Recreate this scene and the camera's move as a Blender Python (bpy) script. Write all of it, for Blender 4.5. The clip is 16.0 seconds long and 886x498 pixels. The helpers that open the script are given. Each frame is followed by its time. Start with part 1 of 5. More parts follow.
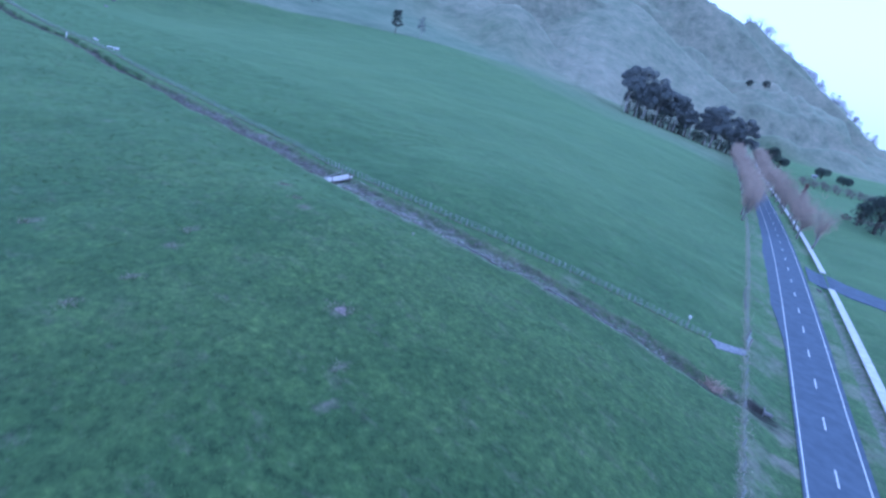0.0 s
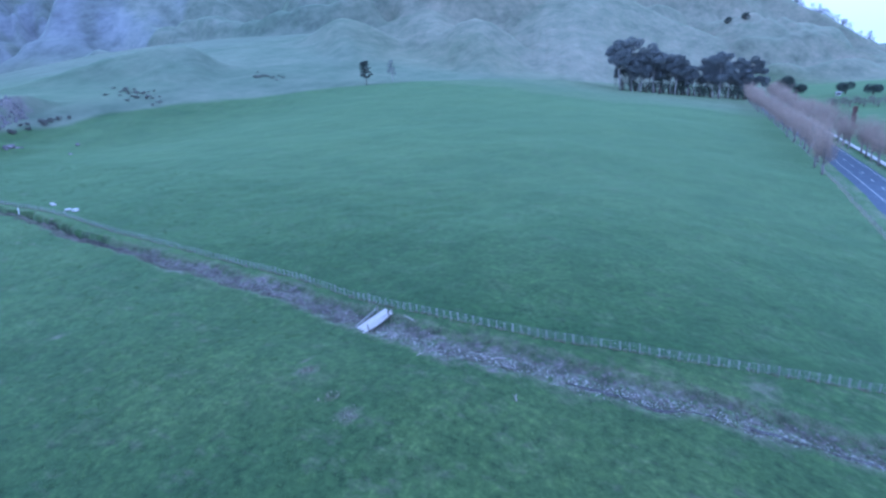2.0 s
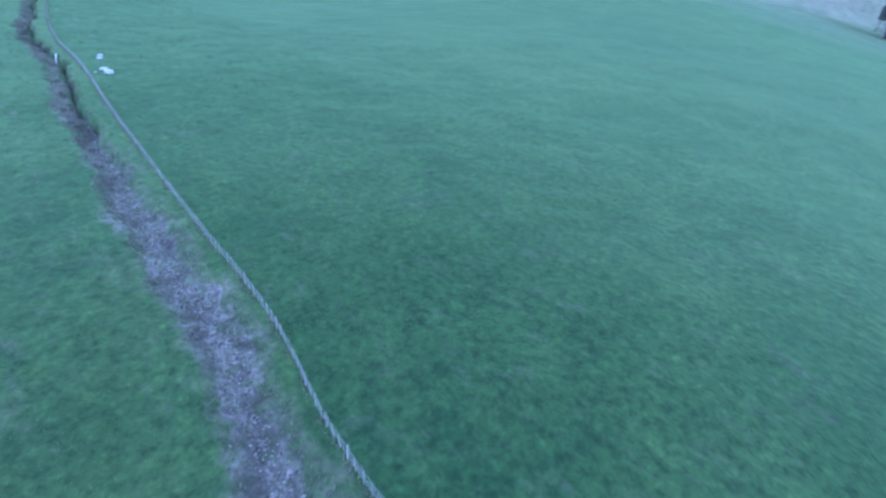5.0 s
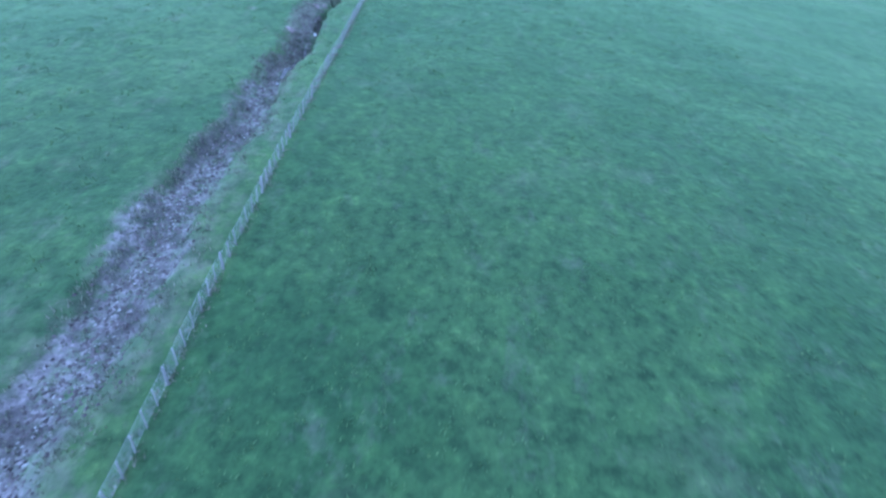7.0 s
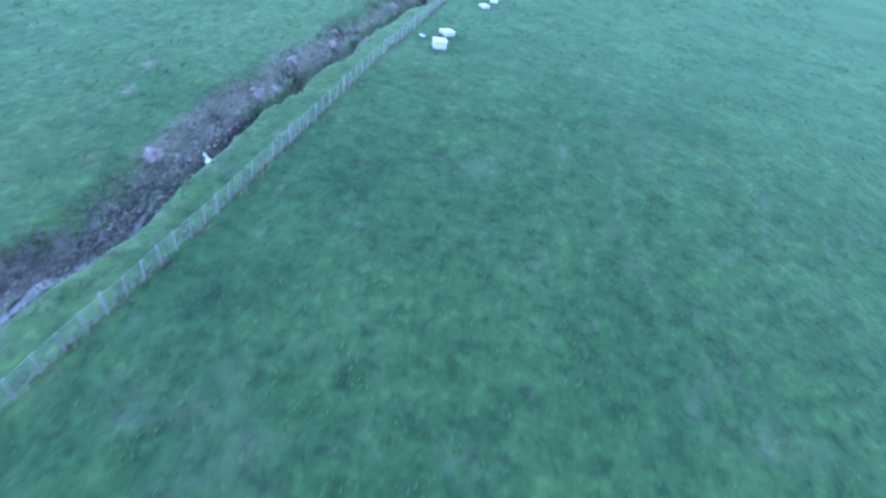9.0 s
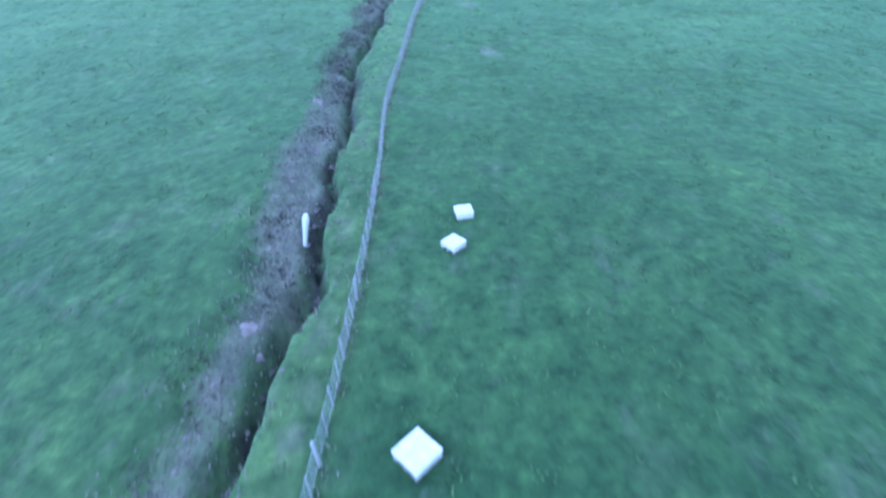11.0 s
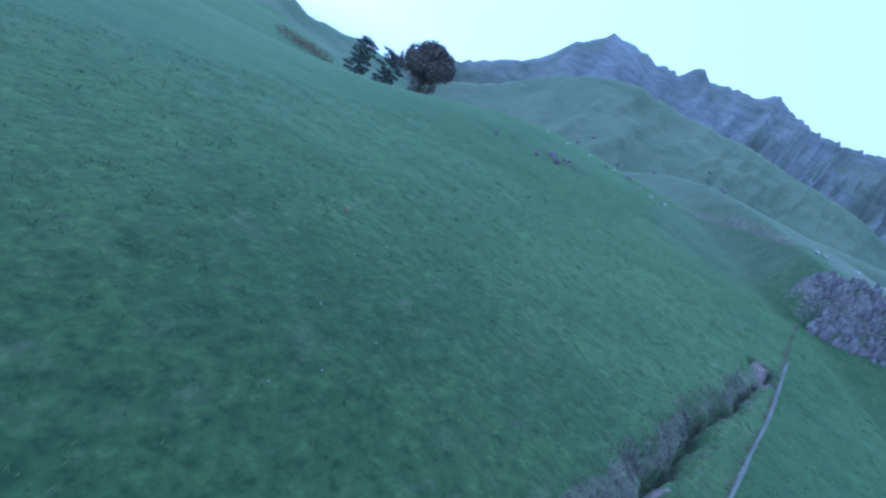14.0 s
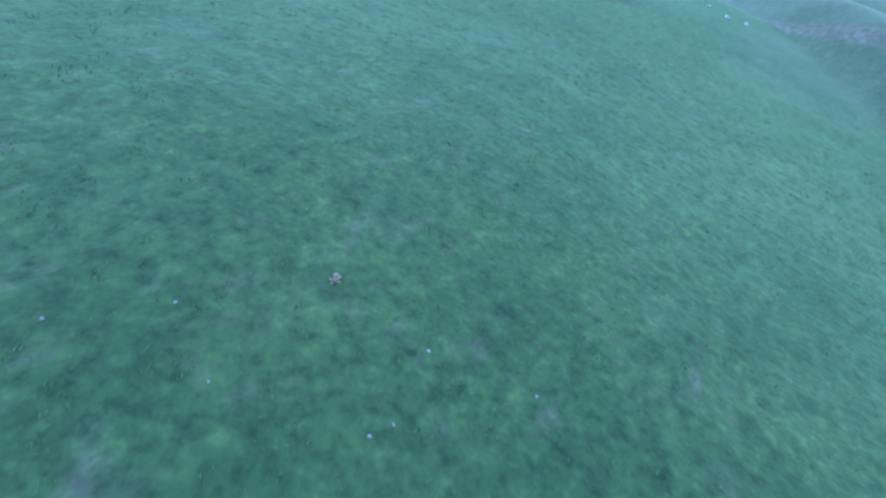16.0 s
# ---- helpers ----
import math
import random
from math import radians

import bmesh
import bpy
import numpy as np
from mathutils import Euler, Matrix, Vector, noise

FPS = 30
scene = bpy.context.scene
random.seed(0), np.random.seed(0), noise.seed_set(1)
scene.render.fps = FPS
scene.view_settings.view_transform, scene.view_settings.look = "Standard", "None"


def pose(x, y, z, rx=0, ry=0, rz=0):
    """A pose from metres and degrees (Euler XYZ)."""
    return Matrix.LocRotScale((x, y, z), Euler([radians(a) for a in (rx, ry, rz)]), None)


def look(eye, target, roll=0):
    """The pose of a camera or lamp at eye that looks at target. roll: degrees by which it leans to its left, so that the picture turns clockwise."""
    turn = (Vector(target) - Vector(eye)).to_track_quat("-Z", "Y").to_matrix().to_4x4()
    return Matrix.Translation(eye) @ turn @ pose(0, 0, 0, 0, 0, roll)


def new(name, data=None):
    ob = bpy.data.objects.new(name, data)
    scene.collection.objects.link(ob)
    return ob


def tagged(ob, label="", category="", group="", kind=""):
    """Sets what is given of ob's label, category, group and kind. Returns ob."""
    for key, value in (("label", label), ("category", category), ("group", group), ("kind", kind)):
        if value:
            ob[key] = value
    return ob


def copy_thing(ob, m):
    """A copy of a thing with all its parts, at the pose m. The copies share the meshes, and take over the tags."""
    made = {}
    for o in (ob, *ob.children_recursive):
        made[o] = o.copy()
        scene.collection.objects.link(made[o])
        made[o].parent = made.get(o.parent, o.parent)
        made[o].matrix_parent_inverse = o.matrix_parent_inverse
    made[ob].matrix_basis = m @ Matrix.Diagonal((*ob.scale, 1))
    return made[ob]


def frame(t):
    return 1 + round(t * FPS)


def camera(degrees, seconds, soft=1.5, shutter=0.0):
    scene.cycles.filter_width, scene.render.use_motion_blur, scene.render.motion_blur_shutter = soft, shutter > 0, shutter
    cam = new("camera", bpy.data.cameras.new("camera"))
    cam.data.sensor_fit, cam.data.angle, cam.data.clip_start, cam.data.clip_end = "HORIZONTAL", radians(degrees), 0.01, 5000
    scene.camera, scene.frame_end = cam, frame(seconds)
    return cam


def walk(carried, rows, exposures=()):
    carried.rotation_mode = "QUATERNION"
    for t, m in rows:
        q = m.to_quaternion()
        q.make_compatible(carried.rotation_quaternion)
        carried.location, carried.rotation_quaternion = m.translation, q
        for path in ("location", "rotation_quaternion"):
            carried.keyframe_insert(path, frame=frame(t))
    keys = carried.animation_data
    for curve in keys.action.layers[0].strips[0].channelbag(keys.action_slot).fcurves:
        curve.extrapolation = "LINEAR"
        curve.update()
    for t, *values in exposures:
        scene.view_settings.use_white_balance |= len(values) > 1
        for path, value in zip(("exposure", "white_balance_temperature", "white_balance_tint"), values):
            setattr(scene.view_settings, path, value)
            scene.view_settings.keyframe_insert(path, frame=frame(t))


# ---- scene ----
TRUE = 1.6  # metres for one unit of the plan below; the camera's rows are in metres
cam = camera(83.0, 16.0, soft=2.5, shutter=0.25)
PATH = [
    (0.0, pose(45.42, -64.85, 33.06, 68.59, -10.66, 33.28)),
    (0.5, pose(40.78, -59.79, 35.17, 70.22, -5.64, 31.46)),
    (1.0, pose(36.08, -55.41, 36.35, 68.76, -1.39, 30.40)),
    (1.5, pose(30.90, -50.61, 37.49, 69.95, 2.33, 29.78)),
    (2.0, pose(24.85, -44.51, 37.28, 71.44, 5.93, 29.89)),
    (2.5, pose(20.59, -39.79, 37.34, 69.93, 6.82, 30.57)),
    (3.0, pose(16.77, -34.93, 37.28, 67.47, 7.10, 31.08)),
    (3.5, pose(13.31, -29.90, 37.39, 66.56, 4.41, 32.49)),
    (3.7, pose(11.86, -27.81, 37.17, 65.82, 2.05, 34.01)),
    (5.8, pose(-11.07, 4.96, 33.34, 60.99, -6.06, 63.27)),
    (6.0, pose(-14.94, 6.90, 32.40, 61.27, -7.47, 68.20)),
    (6.5, pose(-23.22, 11.62, 31.34, 58.77, -7.94, 79.26)),
    (7.0, pose(-31.65, 15.60, 29.49, 53.26, -5.15, 89.44)),
    (7.5, pose(-40.06, 18.50, 29.68, 49.85, -6.27, 100.74)),
    (8.0, pose(-48.78, 20.93, 30.42, 46.80, -7.54, 105.44)),
    (8.5, pose(-59.23, 21.20, 30.66, 47.02, -8.56, 105.18)),
    (9.0, pose(-69.46, 20.62, 30.21, 50.84, -8.26, 104.53)),
    (9.5, pose(-78.93, 19.66, 31.07, 51.00, -5.00, 98.35)),
    (10.0, pose(-88.62, 17.52, 31.38, 49.57, -0.85, 94.11)),
    (10.2, pose(-92.27, 16.05, 31.73, 47.54, -0.27, 92.06)),
    (12.3, pose(-129.50, 10.19, 30.11, 67.94, 4.83, 88.02)),
    (12.5, pose(-133.38, 9.57, 30.43, 69.26, -0.55, 94.40)),
    (13.0, pose(-142.62, 8.56, 31.66, 77.98, -11.39, 105.27)),
    (13.5, pose(-150.18, 7.12, 32.51, 74.49, -28.99, 122.42)),
    (14.0, pose(-155.22, 5.58, 34.80, 72.98, -29.02, 125.24)),
    (14.5, pose(-160.54, 2.54, 35.66, 67.84, -18.22, 118.29)),
    (15.0, pose(-164.69, -1.18, 36.86, 64.61, -15.72, 117.92)),
    (15.5, pose(-169.02, -5.47, 36.59, 59.10, -16.91, 121.86)),
    (16.0, pose(-173.46, -11.14, 36.83, 56.42, -18.69, 123.07)),
]
walk(cam, PATH, exposures=[
    (0.0, 0.22, 3760, 18), (2.5, 0.36, 3760, 15), (6.0, 0.70, 3780, 10), (9.5, 1.02, 3780, 12), (12.5, 0.74, 3780, 12), (13.4, 0.27, 3780, 13), (14.3, -0.15, 3690, 6), (15.0, 0.16, 3735, 6), (16.0, 0.66, 3780, 10)])

# ---- light ----
world = bpy.data.worlds.new("dusk_sky")
scene.world = world
world.use_nodes = True
wn = world.node_tree
sky = wn.nodes.new("ShaderNodeTexSky")
sky.sky_type, sky.sun_disc = "NISHITA", False
sky.sun_elevation, sky.sun_rotation = radians(38), radians(200)
sky.air_density, sky.dust_density, sky.ozone_density = 1.0, 3.0, 1.0
soften = wn.nodes.new("ShaderNodeHueSaturation")  # a thin overcast
soften.inputs["Saturation"].default_value = 0.18
wn.links.new(sky.outputs[0], soften.inputs["Color"])
veil = wn.nodes.new("ShaderNodeMix")  # the white cloud sheet
veil.data_type = "RGBA"
veil.inputs[0].default_value = 0.6
veil.inputs[7].default_value = (10.0, 9.4, 9.3, 1)
wn.links.new(soften.outputs[0], veil.inputs[6])
wn.links.new(veil.outputs[2], wn.nodes["Background"].inputs[0])
wn.nodes["Background"].inputs[1].default_value = 0.15
sun = new("sun", bpy.data.lights.new("sun", "SUN"))
sun.data.energy, sun.data.angle, sun.data.color = 1.4, radians(18), (1.0, 0.96, 0.9)
sun.matrix_basis = look((0, 0, 100), (-60, 12, 52))


# ---- materials ----
def material(name, rough=0.9):
    m = bpy.data.materials.new(name)
    m.use_nodes = True
    n = m.node_tree.nodes
    b = n["Principled BSDF"]
    b.inputs["Roughness"].default_value = rough
    b.inputs["Specular IOR Level"].default_value = 0.25
    return m, m.node_tree, b


def noise_node(t, scale, detail=4, coords="Object", rough=0.6, stretch=None):
    tc = t.nodes.new("ShaderNodeTexCoord")
    n = t.nodes.new("ShaderNodeTexNoise")
    n.inputs["Scale"].default_value, n.inputs["Detail"].default_value, n.inputs["Roughness"].default_value = scale, detail, rough
    if stretch:
        mp = t.nodes.new("ShaderNodeMapping")
        mp.inputs["Scale"].default_value = stretch
        t.links.new(tc.outputs[coords], mp.inputs[0])
        t.links.new(mp.outputs[0], n.inputs["Vector"])
    else:
        t.links.new(tc.outputs[coords], n.inputs["Vector"])
    return n.outputs["Fac"]


def ramp(t, fac, stops):
    r = t.nodes.new("ShaderNodeValToRGB")
    e = r.color_ramp.elements
    while len(e) < len(stops):
        e.new(0.5)
    for el, (p, c) in zip(e, stops):
        el.position, el.color = p, (*c, 1)
    t.links.new(fac, r.inputs[0])
    return r.outputs[0]


def mix(t, fac, a, b, kind="MIX"):
    m = t.nodes.new("ShaderNodeMix")
    m.data_type, m.blend_type = "RGBA", kind
    if isinstance(fac, float):
        m.inputs[0].default_value = fac
    else:
        t.links.new(fac, m.inputs[0])
    for v, s in ((a, m.inputs[6]), (b, m.inputs[7])):
        if isinstance(v, tuple):
            s.default_value = (*v, 1)
        else:
            t.links.new(v, s)
    return m.outputs[2]


def bump(t, b, fac, strength, dist):
    n = t.nodes.new("ShaderNodeBump")
    n.inputs["Strength"].default_value, n.inputs["Distance"].default_value = strength, dist * TRUE
    t.links.new(fac, n.inputs["Height"])
    t.links.new(n.outputs[0], b.inputs["Normal"])


def plain(name, dark, light, scale=3.0, rough=0.85, relief=0.0, metal=0.0, stretch=None, per_object=0.0):
    m, t, b = material(name, rough)
    f = noise_node(t, scale, 5, stretch=stretch)
    c = ramp(t, f, [(0.3, dark), (0.7, light)])
    if per_object:
        oi = t.nodes.new("ShaderNodeObjectInfo")
        v = ramp(t, oi.outputs["Random"], [(0.0, (1 - per_object,) * 3), (1.0, (1, 1, 1))])
        c = mix(t, 1.0, c, v, "MULTIPLY")
    t.links.new(c, b.inputs["Base Color"])
    b.inputs["Metallic"].default_value = metal
    if relief:
        bump(t, b, f, 0.6, relief)
    return m


def ground_material():
    m, t, b = material("pasture", 0.95)
    at = t.nodes.new("ShaderNodeAttribute")
    at.attribute_name = "zone"
    sep = t.nodes.new("ShaderNodeSeparateColor")
    t.links.new(at.outputs["Color"], sep.inputs[0])
    big, mid, small, tuft = noise_node(t, 0.03, 4, stretch=(0.6, 1.3, 1)), noise_node(t, 0.3, 4), noise_node(t, 1.3, 4, rough=0.65), noise_node(t, 4.5, 4, rough=0.7)
    patch = noise_node(t, 0.11, 5, rough=0.65)
    clump = noise_node(t, 2.2, 4, rough=0.65)
    grass = mix(t, 0.5, ramp(t, big, [(0.35, (0.052, 0.096, 0.033)), (0.65, (0.088, 0.138, 0.046))]),
                ramp(t, patch, [(0.34, (0.044, 0.084, 0.032)), (0.52, (0.072, 0.116, 0.040)), (0.68, (0.104, 0.150, 0.056))]))
    grass = mix(t, 1.0, grass, ramp(t, mid, [(0.32, (0.76, 0.79, 0.80)), (0.5, (0.88, 0.89, 0.89)), (0.68, (1.0, 1.0, 0.97))]), "MULTIPLY")
    grass = mix(t, 1.0, grass, ramp(t, clump, [(0.33, (0.55, 0.60, 0.62)), (0.44, (0.83, 0.85, 0.86)), (0.56, (1.0, 1.0, 1.0)), (0.68, (1.40, 1.32, 1.30))]), "MULTIPLY")
    grass = mix(t, 1.0, grass, ramp(t, small, [(0.3, (0.50, 0.55, 0.56)), (0.5, (0.82, 0.83, 0.82)), (0.72, (1.0, 1.0, 0.88))]), "MULTIPLY")
    grass = mix(t, 0.5, grass, ramp(t, tuft, [(0.3, (0.40, 0.44, 0.45)), (0.7, (1.0, 1.0, 1.0))]), "MULTIPLY")
    thin = noise_node(t, 0.19, 5, rough=0.7)
    grass = mix(t, ramp(t, thin, [(0.58, (0, 0, 0)), (0.76, (0.38, 0.38, 0.38))]), grass, ramp(t, small, [(0.3, (0.040, 0.050, 0.030)), (0.7, (0.150, 0.140, 0.105))]))
    fleck = noise_node(t, 0.62, 5, rough=0.72, stretch=(0.75, 1.3, 1))
    grass = mix(t, ramp(t, fleck, [(0.56, (0, 0, 0)), (0.74, (0.42, 0.42, 0.42))]), grass, ramp(t, tuft, [(0.3, (0.070, 0.074, 0.056)), (0.7, (0.165, 0.150, 0.125))]))
    rank = t.nodes.new("ShaderNodeAttribute")
    rank.attribute_name = "lush_haze"
    grass = mix(t, 1.0, grass, ramp(t, rank.outputs["Fac"], [(0.0, (1.10, 1.07, 1.02)), (0.5, (1.0, 1.0, 1.0)), (1.0, (0.80, 0.88, 0.84))]), "MULTIPLY")
    broad = noise_node(t, 0.012, 5, rough=0.6, stretch=(1.0, 0.6, 1))
    hill = mix(t, 0.5, ramp(t, broad, [(0.3, (0.066, 0.090, 0.062)), (0.7, (0.172, 0.180, 0.146))]),
               ramp(t, patch, [(0.3, (0.080, 0.100, 0.072)), (0.75, (0.168, 0.172, 0.142))]))
    worn = noise_node(t, 0.055, 7, rough=0.72, stretch=(1.0, 0.55, 1.6))
    hill = mix(t, 0.8, hill, ramp(t, worn, [(0.34, (0.62, 0.68, 0.66)), (0.5, (1.02, 1.04, 1.0)), (0.66, (1.32, 1.26, 1.22))]), "MULTIPLY")
    hill = mix(t, 0.5, hill, ramp(t, mid, [(0.3, (0.66, 0.68, 0.68)), (0.7, (1.0, 1.0, 1.0))]), "MULTIPLY")
    # north hill lightened: haze and light put into its grass colour
    hill = mix(t, 1.0, hill, ramp(t, rank.outputs["Fac"], [(0.0, (1.28, 1.13, 1.10)), (0.5, (1.0, 1.0, 1.0))]), "MULTIPLY")
    crumb = noise_node(t, 3.2, 5, rough=0.75)
    mud = mix(t, 0.65, ramp(t, mid, [(0.3, (0.055, 0.049, 0.050)), (0.68, (0.22, 0.197, 0.202))]),
              ramp(t, crumb, [(0.36, (0.022, 0.022, 0.022)), (0.50, (0.105, 0.092, 0.096)), (0.68, (0.285, 0.256, 0.264))]))
    dry = mix(t, 0.55, ramp(t, mid, [(0.3, (0.070, 0.072, 0.056)), (0.7, (0.165, 0.148, 0.125))]), ramp(t, small, [(0.3, (0.028, 0.034, 0.026)), (0.7, (0.19, 0.172, 0.145))]))
    ragged = noise_node(t, 1.7, 6, rough=0.7)

    def broken(mask, amount, lo, hi):
        """A mask whose edge is broken up by fine noise."""
        m1 = t.nodes.new("ShaderNodeMath")
        m1.operation, m1.inputs[1].default_value, m1.inputs[2].default_value = "MULTIPLY_ADD", amount, -0.5 * amount
        t.links.new(ragged, m1.inputs[0])
        m2 = t.nodes.new("ShaderNodeMath")
        m2.operation = "ADD"
        t.links.new(m1.outputs[0], m2.inputs[0])
        t.links.new(mask, m2.inputs[1])
        return ramp(t, m2.outputs[0], [(lo, (0, 0, 0)), (hi, (1, 1, 1))])

    c = mix(t, sep.outputs[0], grass, hill)
    # bare rock of the far range, with distance haze put into its colour
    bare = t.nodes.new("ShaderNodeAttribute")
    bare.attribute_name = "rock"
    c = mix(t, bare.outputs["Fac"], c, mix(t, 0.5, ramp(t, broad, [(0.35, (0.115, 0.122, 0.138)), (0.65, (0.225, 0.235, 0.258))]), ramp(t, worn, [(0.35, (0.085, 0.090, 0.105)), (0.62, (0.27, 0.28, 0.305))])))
    c = mix(t, broken(sep.outputs[2], 1.2, 0.22, 0.95), c, dry)
    c = mix(t, broken(sep.outputs[1], 2.0, 0.42, 0.90), c, mud)
    # alpha: painted shade in the channel and on the far range, plus dark earth
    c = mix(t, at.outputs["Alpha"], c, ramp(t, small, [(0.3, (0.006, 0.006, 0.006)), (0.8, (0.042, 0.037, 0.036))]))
    t.links.new(c, b.inputs["Base Color"])
    both = t.nodes.new("ShaderNodeMath")
    both.operation = "ADD"
    t.links.new(small, both.inputs[0])
    t.links.new(tuft, both.inputs[1])
    bump(t, b, both.outputs[0], 0.6, 0.06)
    soft = t.nodes.new("ShaderNodeMath")  # lush pasture has more sheen than the rough hill grass
    soft.operation, soft.inputs[1].default_value, soft.inputs[2].default_value = "MULTIPLY_ADD", -0.11, 0.21
    t.links.new(sep.outputs[0], soft.inputs[0])
    t.links.new(soft.outputs[0], b.inputs["Sheen Weight"])
    b.inputs["Sheen Roughness"].default_value = 0.4
    b.inputs["Sheen Tint"].default_value = (0.64, 0.95, 0.46, 1)
    return m


M_GROUND = ground_material()
M_ASPHALT = plain("asphalt", (0.055, 0.068, 0.094), (0.082, 0.100, 0.135), 0.8, 0.8, 0.01)
M_SEAL = plain("worn_seal", (0.10, 0.10, 0.10), (0.17, 0.165, 0.16), 1.5, 0.9, 0.01)
M_LINE = plain("road_paint", (0.45, 0.45, 0.44), (0.66, 0.66, 0.65), 4.0, 0.7)
M_LIME = plain("limesand", (0.34, 0.332, 0.318), (0.50, 0.49, 0.47), 1.2, 0.95, 0.01)
M_TIMBER = plain("weathered_timber", (0.21, 0.21, 0.208), (0.38, 0.375, 0.37), 5.0, 0.85, 0.01, stretch=(1, 1, 0.2), per_object=0.35)
M_POST = plain("old_post_timber", (0.16, 0.15, 0.14), (0.34, 0.32, 0.30), 5.0, 0.85, 0.01, stretch=(1, 1, 0.2), per_object=0.3)
M_DECK = plain("pale_deck_timber", (0.28, 0.262, 0.25), (0.46, 0.435, 0.415), 4.0, 0.8, 0.01, stretch=(3, 0.3, 1), per_object=0.2)
M_WIRE = plain("galvanised_wire", (0.28, 0.29, 0.30), (0.42, 0.43, 0.44), 6.0, 0.5, 0.0, 0.6)
M_WHITE = plain("white_paint", (0.44, 0.44, 0.43), (0.58, 0.58, 0.565), 3.0, 0.6, 0.004, per_object=0.08)
M_DIRT = plain("dark_earth", (0.022, 0.020, 0.020), (0.12, 0.104, 0.104), 2.0, 0.95, 0.05)
M_ROCK = plain("limestone", (0.060, 0.057, 0.063), (0.255, 0.24, 0.255), 0.7, 0.9, 0.15, per_object=0.35)
M_BARK = plain("bark", (0.06, 0.052, 0.045), (0.17, 0.15, 0.13), 4.0, 0.9, 0.03)
M_GUM = plain("pale_gum_bark", (0.17, 0.16, 0.155), (0.42, 0.40, 0.38), 1.5, 0.85, 0.02)


def leaf_material(name, dark, light, through=0.25):
    m, t, b = material(name, 0.8)
    geo = t.nodes.new("ShaderNodeNewGeometry")
    oi = t.nodes.new("ShaderNodeObjectInfo")
    c = ramp(t, geo.outputs["Random Per Island"], [(0.0, dark), (1.0, light)])
    c = mix(t, 1.0, c, ramp(t, oi.outputs["Random"], [(0.0, (0.75, 0.75, 0.75)), (1.0, (1.0, 1.0, 1.0))]), "MULTIPLY")
    t.links.new(c, b.inputs["Base Color"])
    return m


M_GUMLEAF = leaf_material("gum_leaves", (0.075, 0.088, 0.095), (0.24, 0.25, 0.245))
M_PINE = leaf_material("pine_needles", (0.038, 0.048, 0.046), (0.11, 0.13, 0.11))
M_OAK = leaf_material("evergreen_leaves", (0.085, 0.078, 0.072), (0.25, 0.22, 0.19))
M_TWIG = leaf_material("bare_twigs", (0.24, 0.185, 0.15), (0.50, 0.395, 0.31))
M_RUST = leaf_material("rusty_leaves", (0.13, 0.078, 0.070), (0.27, 0.165, 0.145))
M_TUFT = leaf_material("grass_tufts", (0.046, 0.088, 0.030), (0.100, 0.148, 0.052))
M_ROOF = plain("grey_roof", (0.16, 0.16, 0.17), (0.30, 0.30, 0.31), 2.0, 0.6)
M_STONE = plain("grey_field_stone", (0.15, 0.147, 0.145), (0.32, 0.31, 0.30), 4.0, 0.9, 0.03, per_object=0.2)
M_BLEACHED = plain("bleached_stone", (0.28, 0.275, 0.27), (0.52, 0.51, 0.495), 4.0, 0.9, 0.03, per_object=0.2)
M_BARE = plain("bare_pale_earth", (0.085, 0.072, 0.068), (0.225, 0.192, 0.182), 3.0, 0.95, 0.04)
M_PAD = plain("trodden_gravel", (0.075, 0.08, 0.092), (0.24, 0.245, 0.262), 2.5, 0.9, 0.05)
M_GLASS = plain("dark_window", (0.03, 0.035, 0.04), (0.06, 0.065, 0.07), 2.0, 0.15)
M_PEBBLE = plain("wet_pebbles", (0.07, 0.065, 0.066), (0.24, 0.22, 0.22), 6.0, 0.8, 0.01)

M_STRAW = leaf_material("dead_grass", (0.10, 0.115, 0.075), (0.26, 0.25, 0.19))
M_PALE = leaf_material("bleached_grass", (0.22, 0.23, 0.17), (0.46, 0.45, 0.36))
M_DEAD = leaf_material("dead_bank_grass", (0.065, 0.068, 0.060), (0.235, 0.212, 0.192))
M_RUSH = leaf_material("dark_rushes", (0.022, 0.026, 0.022), (0.075, 0.078, 0.062))
M_SCRUB = leaf_material("grey_scrub", (0.075, 0.078, 0.075), (0.21, 0.20, 0.19))
M_BANK = leaf_material("bank_grass", (0.075, 0.095, 0.060), (0.24, 0.235, 0.175))

M_WATER, water_tree, water_bsdf = material("ditch_water", 0.12)
water_bsdf.inputs["Base Color"].default_value = (0.035, 0.034, 0.036, 1)
water_bsdf.inputs["Specular IOR Level"].default_value = 0.5
bump(water_tree, water_bsdf, noise_node(water_tree, 7.0, 3), 0.25, 0.03)


